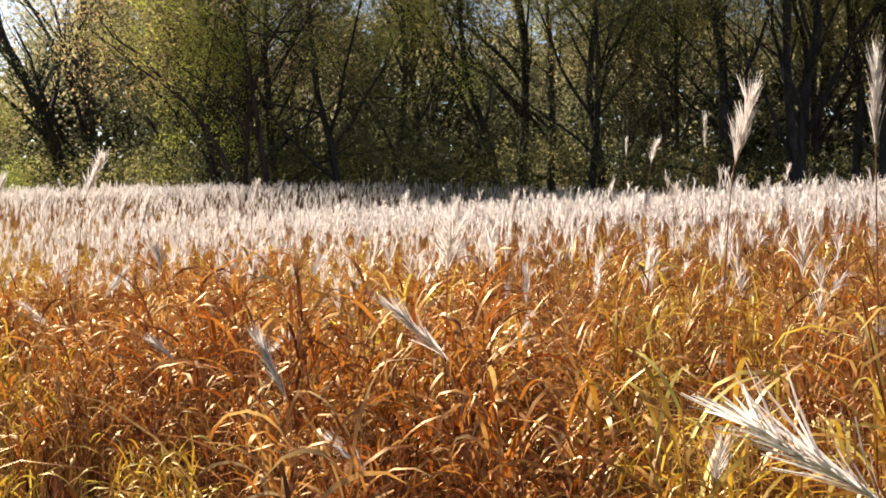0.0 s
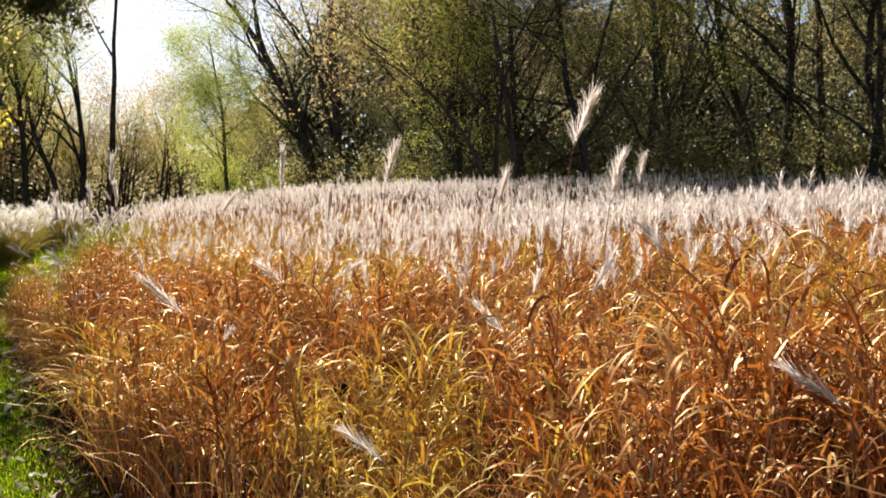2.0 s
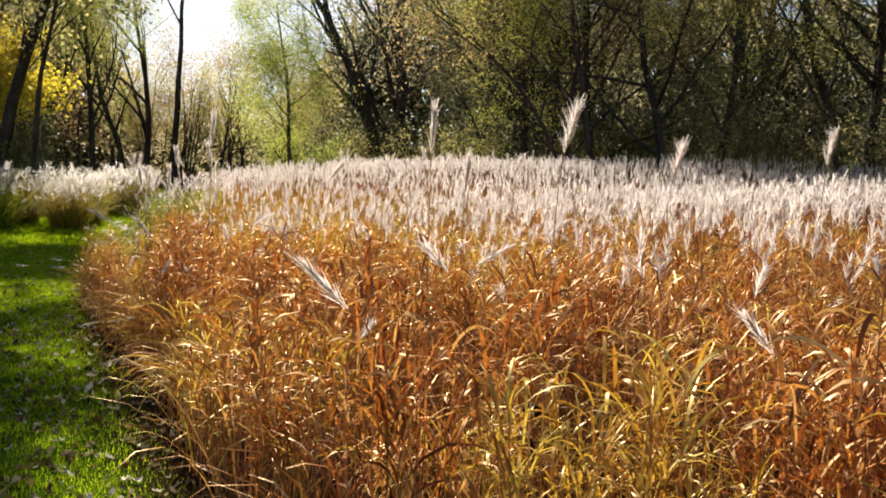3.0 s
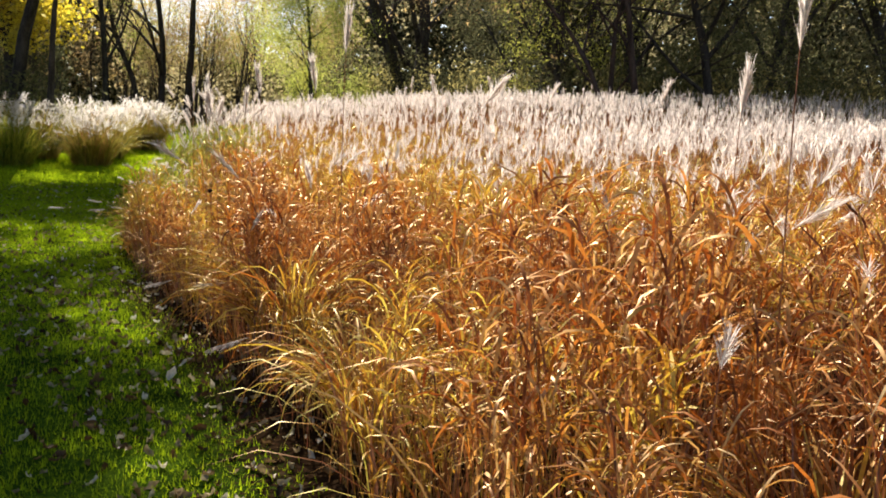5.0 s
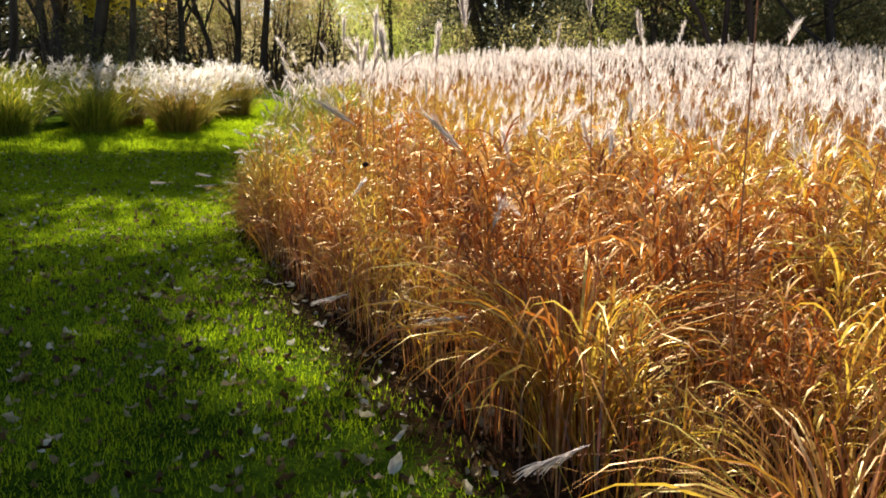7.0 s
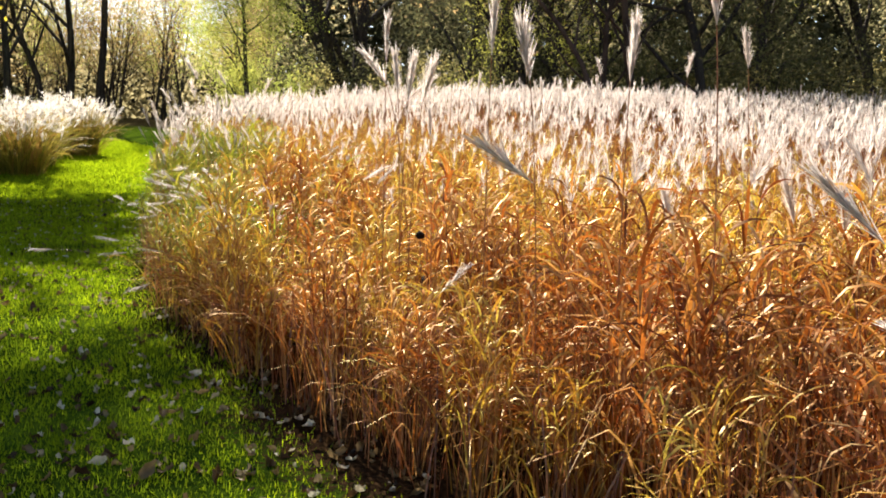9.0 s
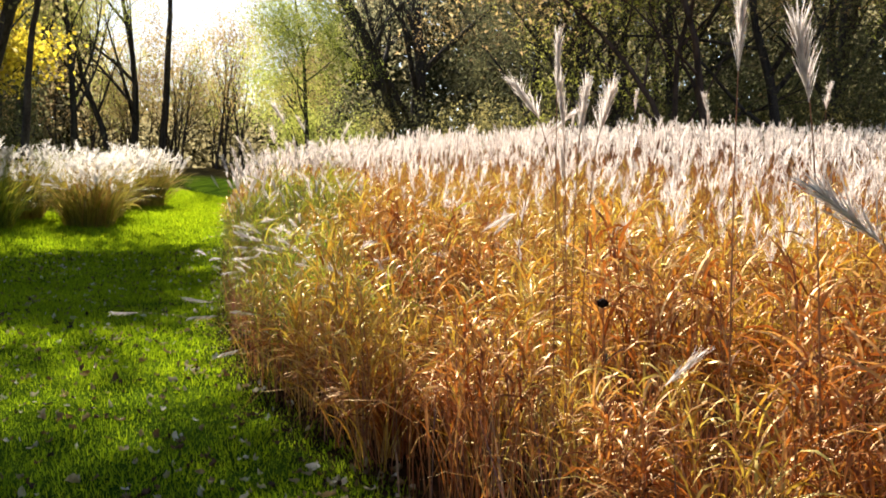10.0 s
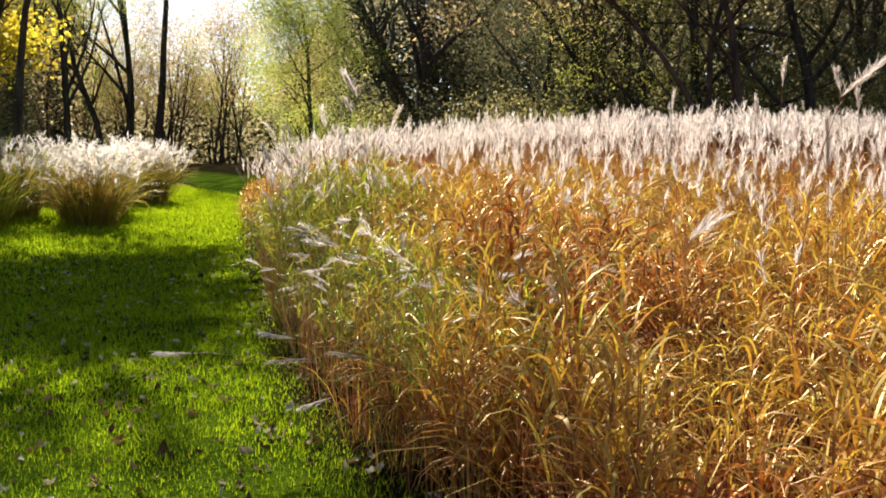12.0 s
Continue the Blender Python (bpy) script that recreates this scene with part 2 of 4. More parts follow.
def ribbons(root, az, lean, bend, length, width, seg=4, power=1.3, tip=0.12, fold=None):
    """Blades: each starts at root, leans and bends over towards its azimuth, and tapers. All angles in radians."""
    n = len(root)
    pos, rings = root.copy(), []
    hx, hy = np.cos(az), np.sin(az)
    turn = np.zeros(n) if fold is None else fold
    for k in range(seg + 1):
        s = k / seg
        th = lean + bend * s ** power
        w = width * (min(1.0, 0.65 + 1.4 * s) if s < 0.5 else 1 - (1 - tip) * ((s - 0.5) / 0.5) ** 1.6) * 0.5
        a = turn * s
        side = np.stack([-hy * np.cos(a) - hx * np.sin(a) * np.cos(th), hx * np.cos(a) - hy * np.sin(a) * np.cos(th), np.sin(a) * np.sin(th)], 1)
        rings.append(np.stack([pos - side * w[:, None], pos + side * w[:, None]], 1))
        if k < seg:
            tm = lean + bend * ((k + 0.5) / seg) ** power
            step = np.stack([hx * np.sin(tm), hy * np.sin(tm), np.cos(tm)], 1)
            pos = pos + step * (length / seg)[:, None]
    v = np.stack(rings, 1).reshape(n, (seg + 1) * 2, 3)
    base = np.arange(n)[:, None, None] * (seg + 1) * 2
    q = np.array([[2 * k, 2 * k + 1, 2 * k + 3, 2 * k + 2] for k in range(seg)])[None]
    return v.reshape(-1, 3), (base + q).reshape(-1, 4)


def plumes(rng, root, az, tilt, length, strands=12, seg=3, width=0.009, fan=0.2, arc=0.42):
    """Feathery heads: a narrow brush of silky strands that start along the upper stem and nod over to one side."""
    n = len(root)
    k = n * strands
    rep = lambda a: np.repeat(a, strands, axis=0)
    s0 = rng.uniform(0.0, 0.72, k)
    ax = np.stack([np.cos(az) * np.sin(tilt), np.sin(az) * np.sin(tilt), np.cos(tilt)], 1)
    L = rep(length)
    start = rep(root) + rep(ax) * (s0 * L)[:, None]
    out_az = rep(az) + rng.normal(0, 1.7, k) * (1 - 0.93 * np.sin(np.clip(rep(tilt), 0, 1.57)))
    lean = np.clip(rep(tilt) * 0.94 + rng.uniform(-0.08, fan, k), 0, 2.8)
    bend = rng.uniform(0.0, arc, k) + rep(tilt) * 0.25
    size = L * rng.uniform(0.32, 0.55, k)
    return ribbons(start, out_az, lean, bend, size, np.full(k, width) * rng.uniform(0.7, 1.4, k), seg, 1.2, 0.3, rng.uniform(-1.5, 1.5, k))


def leafy_culms(rng, x, y, z0, height, leaves, size, width, seg, spread=0.0, low=0.12):
    """Culms with arching, drooping leaves along them. Returns the leaves, the culms, the culm tops and their azimuths and leans."""
    n = len(x)
    az, lean = rng.uniform(0, 6.283, n), np.abs(rng.normal(0, 0.09, n)) + spread
    h = height * rng.uniform(0.82, 1.12, n)
    root = np.stack([x, y, z0], 1)
    way = np.stack([np.cos(az) * np.sin(lean), np.sin(az) * np.sin(lean), np.cos(lean)], 1)
    culm = ribbons(root, az, lean, np.full(n, 0.08), h, np.full(n, 0.006) * max(1, width / 0.011), 1 if seg < 3 else 2, 1.0, 0.5)
    m = n * leaves
    k = np.repeat(np.arange(n), leaves)
    f = rng.uniform(low, 1.0, m)
    start = root[k] + way[k] * (f * h[k])[:, None]
    bl = ribbons(start, rng.uniform(0, 6.283, m), rng.uniform(0.15, 0.7, m), rng.uniform(0.8, 2.9, m), size * rng.uniform(0.5, 1.3, m) * (1.25 - 0.6 * f),
                 width * rng.uniform(0.55, 1.25, m), seg, 1.45, 0.08, rng.normal(0, 0.9, m))
    return bl, culm, root + way * h[:, None], az, lean, h


def tubes(branches):
    """Tapered limbs: each a line of places with radii and a number of sides."""
    vs, fs, base = [], [], 0
    for pts, rad, sides in branches:
        pts = np.asarray(pts)
        tan = np.gradient(pts, axis=0)
        tan /= np.linalg.norm(tan, axis=1)[:, None] + 1e-9
        ref = np.where(np.abs(tan[:, 2:3]) < 0.9, np.array([[0, 0, 1.0]]), np.array([[1.0, 0, 0]]))
        a = np.cross(tan, ref)
        a /= np.linalg.norm(a, axis=1)[:, None] + 1e-9
        b = np.cross(tan, a)
        ang = np.arange(sides) * 6.2832 / sides
        ring = pts[:, None] + rad[:, None, None] * (np.cos(ang)[None, :, None] * a[:, None] + np.sin(ang)[None, :, None] * b[:, None])
        vs.append(ring.reshape(-1, 3))
        i, j = np.meshgrid(np.arange(len(pts) - 1), np.arange(sides), indexing="ij")
        jn = (j + 1) % sides
        fs.append((base + np.stack([i * sides + j, i * sides + jn, (i + 1) * sides + jn, (i + 1) * sides + j], -1)).reshape(-1, 4))
        base += len(pts) * sides
    return np.concatenate(vs), np.concatenate(fs)


def grow(rng, start, way, length, radius, level, out, tips, up=0.15, wild=0.25, kids=(9, 5, 4), first=0.3, droop=0.0, open_angle=0.85, limb=1.0):
    """One limb and all that grows from it."""
    steps = (8, 5, 2, 1)[min(level, 3)]
    pts, d = [np.array(start, float)], np.array(way, float)
    for _ in range(steps):
        d = d + rng.normal(0, wild / steps ** 0.5, 3) + np.array([0, 0, (up if level else up * 0.3) - droop * level]) / steps
        d /= np.linalg.norm(d)
        pts.append(pts[-1] + d * length / steps)
    pts = np.array(pts)
    rad = radius * (1 - 0.78 * np.linspace(0, 1, steps + 1) ** 0.9)
    if level == 0:
        rad[0] *= 1.35
    out.append((pts, rad, (8, 5, 3, 3)[min(level, 3)]))
    if level >= len(kids):
        tips.append(pts[1:])
        return
    if level == len(kids) - 1:
        tips.append(pts[-2:])
    n = kids[level]
    for i in range(n):
        s = first + (1 - first) * (i + rng.uniform(0.2, 0.9)) / n if level == 0 else rng.uniform(0.3, 1.0)
        s = min(s, 0.99)
        j = s * steps
        p = pts[int(j)] + (pts[min(int(j) + 1, steps)] - pts[int(j)]) * (j - int(j))
        tan = pts[min(int(j) + 1, steps)] - pts[int(j)]
        tan /= np.linalg.norm(tan)
        side = rng.normal(0, 1, 3)
        side -= tan * side.dot(tan)
        side /= np.linalg.norm(side)
        ang = open_angle * rng.uniform(0.65, 1.25)
        w = tan * math.cos(ang) + side * math.sin(ang)
        r = np.interp(s, np.linspace(0, 1, steps + 1), rad)
        ln = length * (limb * rng.uniform(0.38, 0.6) * (1.15 - 0.55 * s) if level == 0 else rng.uniform(0.4, 0.65))
        grow(rng, p, w, ln, max(r * rng.uniform(0.45, 0.65), 0.012), level + 1, out, tips, up, wild * 1.15, kids, first, droop, open_angle, limb)


def leaf_set(rng, tips, per, spread, size, near=False):
    """Leaves in loose clumps round the twigs: each a small pointed blade, hung at random."""
    c = np.concatenate(tips)
    c = np.repeat(c, per, axis=0)
    n = len(c)
    c = c + rng.normal(0, spread, (n, 3)) * np.array([1, 1, 0.75])
    a = rng.normal(0, 1, (n, 3)) + np.array([0, 0, -0.5])
    a /= np.linalg.norm(a, axis=1)[:, None]
    b = np.cross(a, rng.normal(0, 1, (n, 3)))
    b /= np.linalg.norm(b, axis=1)[:, None] + 1e-9
    s = (size * rng.uniform(0.6, 1.4, n))[:, None]
    if near:
        v = np.stack([c, c + a * s * 0.45 + b * s * 0.36, c + a * s, c + a * s * 0.45 - b * s * 0.36], 1)
        return v.reshape(-1, 3), np.arange(n * 4).reshape(n, 4)
    v = np.stack([c - b * s * 0.3, c + a * s, c + b * s * 0.3 + a * s * rng.uniform(0.0, 0.4, n)[:, None]], 1)
    return v.reshape(-1, 3), np.arange(n * 3).reshape(n, 3)


def part(name, me, parent, label=""):
    ob = new(name, me)
    ob.parent = parent
    return tagged(ob, label) if label else ob


def tree(name, at, label, seed, height=20.0, radius=0.3, leaf=None, bark=None, per=9, spread=0.55, size=0.22, trunks=1, way=(0, 0, 1), group="trees of the wood",
         kids=(9, 5, 4), first=0.3, up=0.2, wild=0.22, droop=0.0, open_angle=0.85, gap=0.5, splay=0.1, limb=1.0, near=False):
    rng = np.random.default_rng(seed)
    out, tips = [], []
    for k in range(trunks):
        a = 6.283 * (k + 0.15) / trunks + 0.2
        w = np.array(way, float) + (np.array([math.cos(a), math.sin(a), 0]) * splay if trunks > 1 else 0)
        w /= np.linalg.norm(w)
        start = np.array([math.cos(a), math.sin(a), 0]) * gap * (trunks > 1) + np.array([0, 0, -0.4])
        grow(rng, start, w, height * (1 if k == 0 else rng.uniform(0.8, 1.0)), radius * (1 if k == 0 else rng.uniform(0.7, 1.0)), 0, out, tips, up, wild, kids, first, droop, open_angle, limb)
    top = tagged(new(name), label, "tree", group)
    v, f = tubes(out)
    part("trunk", mesh_of("trunk", v, f, bark or M_BARK, True), top, "dark furrowed trunk and limbs")
    if per:
        v, f = leaf_set(rng, tips, per, spread, size, near)
        part("crown", mesh_of("crown", v, f, leaf), top)
    top.matrix_basis = at
    return top


def on_ground(x, y, turn=0.0, scale=1.0, sink=0.0):
    return pose(x, y, float(ground_z(x, y)[0]) - sink, 0, 0, turn) @ Matrix.Scale(scale, 4)

# ---- ground ----
def build_ground():
    fine_x, fine_y = np.arange(-48, 28, 0.4), np.arange(-8, 62, 0.4)
    far = np.array([4, 10, 20, 40, 80, 150, 300, 600.0])
    xs = np.concatenate([-48 - far[::-1], fine_x, 28 + far])
    ys = np.concatenate([-8 - far[::-1], fine_y, 62 + far])
    X, Y = np.meshgrid(xs, ys, indexing="ij")
    x, y = X.ravel(), Y.ravel()
    rng = np.random.default_rng(3)
    z = ground_z(x, y) + rng.normal(0, 0.008, len(x))
    nx, ny = len(xs), len(ys)
    i, j = np.meshgrid(np.arange(nx - 1), np.arange(ny - 1), indexing="ij")
    f = np.stack([i * ny + j, (i + 1) * ny + j, (i + 1) * ny + j + 1, i * ny + j + 1], -1).reshape(-1, 4)
    me = mesh_of("ground", np.stack([x, y, z], 1), f, M_GROUND, True)
    w, u = edge_w(x, y), along(x, y)
    soil = np.clip(0.5 + (w + np.where(u < 17, 0.3, 0.1)) / 1.2, 0, 1) * np.clip((48 - u) / 3, 0, 1)
    floor = np.maximum(np.clip(0.5 + (-9.5 - w) / 2, 0, 1), np.clip((u - 82) / 4, 0, 1))
    floor = np.maximum(floor, np.clip((y - 47) / 2, 0, 1) * np.clip((w - 5) / 2, 0, 1))
    for name, value in (("soil", soil), ("wood_floor", floor)):
        me.attributes.new(name, "FLOAT", "POINT").data.foreach_set("value", value.astype(np.float32))
    return tagged(new("ground", me), "mown green grass path beside leafy brown soil", "ground", kind="structure")


build_ground()

# ---- the wood ----
def wood():
    """The trees that stand out one by one, then the ranks behind them."""
    tree("forked_tree", on_ground(-32.0, 77.0, 20, 1.0), "large dark twin-trunked tree with thin olive leaves", 11, 27, 0.72, M_GREY, per=46, spread=0.8, size=0.125,
         trunks=2, kids=(12, 6, 4), first=0.12, gap=0.9, splay=0.1, open_angle=0.62, up=0.3, wild=0.26, limb=1.15)
    tree("slender_tree", on_ground(-53.6, 75.6, 0), "slender dark tree forking high up, with sparse blue-green leaves", 12, 27, 0.37, M_DARK, per=6, spread=0.6, size=0.26,
         kids=(6, 4, 3), first=0.55, up=0.45, wild=0.12, open_angle=0.5)
    tree("leaning_tree", on_ground(-38.8, 39.0, 0, 1.25), "leaning dark tree with olive and yellow leaves behind the grasses", 13, 18, 0.3, M_OLIVE, per=9, spread=0.6, size=0.18,
         way=(0.06, 0.16, 1), kids=(11, 5, 3), first=0.25, droop=0.1, open_angle=0.8, limb=0.36, near=True)
    tree("vine_hung_tree", on_ground(-10.3, 47.1, 0), "bare greyish tree hung with dry vines and a reddish trunk", 14, 18, 0.2, M_BROWN, M_REDBARK, per=6, spread=0.5, size=0.16,
         trunks=3, kids=(8, 6, 4), first=0.12, wild=0.4, gap=0.5, splay=0.14, droop=0.2)
    tree("bright_tree", on_ground(-5.8, 51.5, 0), "leafy tree with fresh yellow-green foliage down to the plumes", 15, 21, 0.26, M_BRIGHT, per=190, spread=0.65, size=0.125, kids=(13, 5, 3), first=0.1, open_angle=1.1)
    tree("light_green_tree", on_ground(-34.0, 62.5, 0), "light green tree with drooping outer branches beside the gap", 36, 14.5, 0.2, M_YGREEN, per=130, spread=0.6, size=0.115, kids=(15, 5, 3), first=0.06,
         open_angle=1.1, droop=0.15, wild=0.2, limb=0.6)
    olive = tree("woodland_tree", on_ground(4.6, 62.0, 0), "tall olive-green woodland tree with several dark limbs", 17, 24, 0.42, M_OLIVE, per=76, spread=0.75, size=0.135, trunks=2, kids=(10, 5, 3), first=0.16, open_angle=0.65, up=0.35, gap=0.7, splay=0.13)
    green = tree("woodland_tree", on_ground(10.8, 59.0, 0), "tall green woodland tree with a straight dark trunk", 18, 23, 0.36, M_YGREEN, per=120, spread=0.75, size=0.135, kids=(12, 5, 3), first=0.2, open_angle=0.7, up=0.35)
    brown = tree("woodland_tree", on_ground(-15.5, 60.0, 0), "woodland tree with thinning brown and golden leaves", 19, 21, 0.27, M_BROWN, per=115, spread=0.75, size=0.13, kids=(12, 5, 3), first=0.14, wild=0.3, open_angle=0.65, up=0.35)
    dark = tree("woodland_tree", on_ground(17.0, 66.0, 0), "dense dark green tree in the shade of the wood", 20, 22, 0.3, M_DARK, per=120, spread=0.75, size=0.15, kids=(12, 5, 3), first=0.06, open_angle=0.95)
    young = tree("young_tree", on_ground(-54.0, 78.0, 0), "thin young tree with sparse golden-brown leaves", 21, 9.0, 0.11, M_BROWN, per=26, spread=0.6, size=0.14, kids=(8, 4), first=0.25, open_angle=0.6, up=0.4)
    gold = tree("young_tree", on_ground(-56.0, 80.0, 0), "thin young tree with sparse olive leaves", 22, 9.5, 0.12, M_YGREEN, per=20, spread=0.55, size=0.13, kids=(8, 4), first=0.2, open_angle=0.65, up=0.4)
    low = "shrubs under the wood"
    shrub = tree("shrub", on_ground(-20.0, 55.0, 0), "leafy olive shrub at the foot of the wood", 23, 4.2, 0.06, M_OLIVE, per=10, spread=0.4, size=0.17, trunks=4, kids=(6, 4), first=0.05, open_angle=0.9, gap=0.4, splay=0.45, group=low)
    dshrub = tree("shrub", on_ground(-9.0, 56.0, 0), "leafy shrub at the foot of the wood, understorey shade in its dark leaf colour", 24, 4.6, 0.06, M_DARK, per=10, spread=0.42, size=0.18, trunks=4, kids=(6, 4), first=0.05, open_angle=0.9, gap=0.4, splay=0.45, group=low)
    tree("shrub", on_ground(-36.0, 66.0, 0), "yellow-green shrub at the foot of the wood", 25, 4.4, 0.06, M_YGREEN, per=10, spread=0.42, size=0.18, trunks=4, kids=(6, 4), first=0.05, open_angle=0.9, gap=0.4, splay=0.45, group=low)
    tree("yellow_sapling", on_ground(-40.0, 41.2, 0, 1.25), "slim tree with a bright yellow leafy crown", 27, 8.0, 0.08, M_YELLOW, per=26, spread=0.3, size=0.18, kids=(11, 5, 3), first=0.36, open_angle=1.0, limb=0.6, near=True)
    tree("dark_shrub", on_ground(-38.6, 40.0, 0, 1.25), "dark shaded shrub under the yellow tree", 28, 3.4, 0.05, M_DARK, per=14, spread=0.3, size=0.16, trunks=4, kids=(6, 4), first=0.05, gap=0.4, splay=0.5, group=low)
    side = tree("path_side_tree", on_ground(-32.2, 25.6, 0), "olive tree beside the path that shades the mown grass", 26, 20, 0.27, M_DARK, per=52, spread=0.55, size=0.4, way=(0.2, 0.03, 1), kids=(10, 5, 3), first=0.5, open_angle=0.7, up=0.3, limb=0.8)
    for x, y, turn, scale in ((-33.2, 29.0, 0, 1.0), (-27.4, 20.6, -20, 0.95), (-28.0, 22.2, 10, 1.0), (-29.5, 23.5, 60, 1.0), (-21.0, 10.0, 130, 1.0), (-16.5, 5.0, 200, 1.05), (-28.0, 14.0, 240, 1.1), (-11.5, -1.5, 80, 1.0), (-35.5, 25.0, 300, 1.1), (-33.9, 36.4, 0, 0.66), (-34.2, 30.6, 0, 0.7)):
        copy_thing(side, on_ground(x, y, turn, scale))
    rng = np.random.default_rng(77)

    def put(kind, yaw, dist, scale=1.0):
        x, y = -math.sin(radians(yaw)) * dist, math.cos(radians(yaw)) * dist
        copy_thing(kind, on_ground(x, y, rng.uniform(0, 360), scale * rng.uniform(0.9, 1.12)))

    # nearest rank behind the field
    for kind, yaw, dist in ((brown, 17.5, 68), (olive, 14.5, 72), (dark, 10.4, 58), (dark, 13.2, 62), (dark, 12.0, 70), (brown, 3.4, 58), (olive, 1.0, 68), (dark, -7.0, 63), (dark, -9.5, 58), (brown, -15.0, 62), (green, -17.5, 56), (green, -25.0, 58), (olive, -28.5, 60), (green, -33.0, 57),
                            (dark, -18.5, 60), (olive, -22.0, 50), (brown, -26.5, 56), (brown, -30.5, 56), (olive, -35.0, 58), (olive, -41.0, 58), (brown, 8.5, 76), (dark, 13.2, 84), (olive, -12.0, 70), (olive, -23.0, 66), (brown, -38.0, 62)):
        put(kind, yaw, dist)
    # trees beyond the left side of the path
    for kind, yaw, dist, s in ((olive, 45.5, 60, 0.9), (green, 42.5, 84, 0.85), (dark, 50.0, 72, 0.9), (brown, 43.0, 92, 0.95), (olive, 53.0, 66, 0.9), (olive, 58.0, 60, 0.9), (olive, 46.5, 84, 1.0), (olive, 37.6, 90, 0.85), (green, 40.0, 84, 0.8)):
        put(kind, yaw, dist, s)
    # young growth across the end of the path
    for k in range(48):
        put((young, gold, young)[k % 3], rng.uniform(26.0, 47.0), rng.uniform(90, 104), rng.uniform(0.75, 1.2))
    # mostly the dark-leaved shrub: its colour stands in for shade under the trees
    for k in range(30):
        put((dshrub, shrub, dshrub)[k % 3], 27.0 - 2.2 * k + rng.uniform(-0.8, 0.8), rng.uniform(56, 66) + (16 if 27 - 2.2 * k > 14 else 0), rng.uniform(0.8, 1.2))


wood()


def far_woods():
    """A ring of distant woodland that closes the place, thick ahead and lower at the gap over the path: a backing of
    big leaves whose dark colour stands in for the shade deep in the wood, and clumps of leaves before it.
    """
    rng = np.random.default_rng(5)
    top = tagged(new("far_woods"), "distant olive-brown woodland all round", "woodland", kind="stuff")
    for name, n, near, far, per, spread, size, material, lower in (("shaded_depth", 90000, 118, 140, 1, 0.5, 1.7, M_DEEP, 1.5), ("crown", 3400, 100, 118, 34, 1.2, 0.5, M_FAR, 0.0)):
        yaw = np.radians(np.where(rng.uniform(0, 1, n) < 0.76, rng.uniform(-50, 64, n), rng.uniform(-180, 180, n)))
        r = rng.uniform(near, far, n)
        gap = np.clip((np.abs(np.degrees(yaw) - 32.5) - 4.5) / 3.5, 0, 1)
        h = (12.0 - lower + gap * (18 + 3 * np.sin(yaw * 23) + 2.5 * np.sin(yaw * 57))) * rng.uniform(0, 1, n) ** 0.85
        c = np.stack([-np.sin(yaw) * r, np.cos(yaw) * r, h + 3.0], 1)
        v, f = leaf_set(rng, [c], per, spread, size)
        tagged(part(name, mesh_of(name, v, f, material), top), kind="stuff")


far_woods()

# ---- the tall grass ----
def green_part(x, y, w):
    """How green the tall grass is: fresh along one stretch of its edge."""
    u = along(x, y)
    return np.clip(1.25 - w / 1.9, 0, 1) * np.clip((u - 18.5) / 3.0, 0, 1) * np.clip((38 - u) / 8, 0, 1)


def scatter(rng, per, lo, hi, box):
    """Places inside the field, between two distances from its edge."""
    x0, x1, y0, y1 = box
    n = int(per * (x1 - x0) * (y1 - y0))
    x, y = rng.uniform(x0, x1, n), rng.uniform(y0, y1, n)
    w = edge_w(x, y)
    keep = (w > lo) & (w < hi)
    return x[keep], y[keep], w[keep]


def tussocks(x, y, cell=0.5, pull=0.5):
    """Draws places together into tussocks about half a metre apart; also gives each tussock a lot between 0 and 1."""
    lots = np.random.default_rng(6).uniform(0, 1, (3, 4096))
    i, j = np.floor(x / cell).astype(int), np.floor(y / cell).astype(int)
    key = (i * 73 + j * 1289) % 4096
    cx, cy = (i + 0.2 + 0.6 * lots[0][key]) * cell, (j + 0.2 + 0.6 * lots[1][key]) * cell
    return cx + (x - cx) * pull, cy + (y - cy) * pull, lots[2][key]


def near_zone(x, y):
    u = along(x, y)
    return (u > -2.5) & (u < 31)


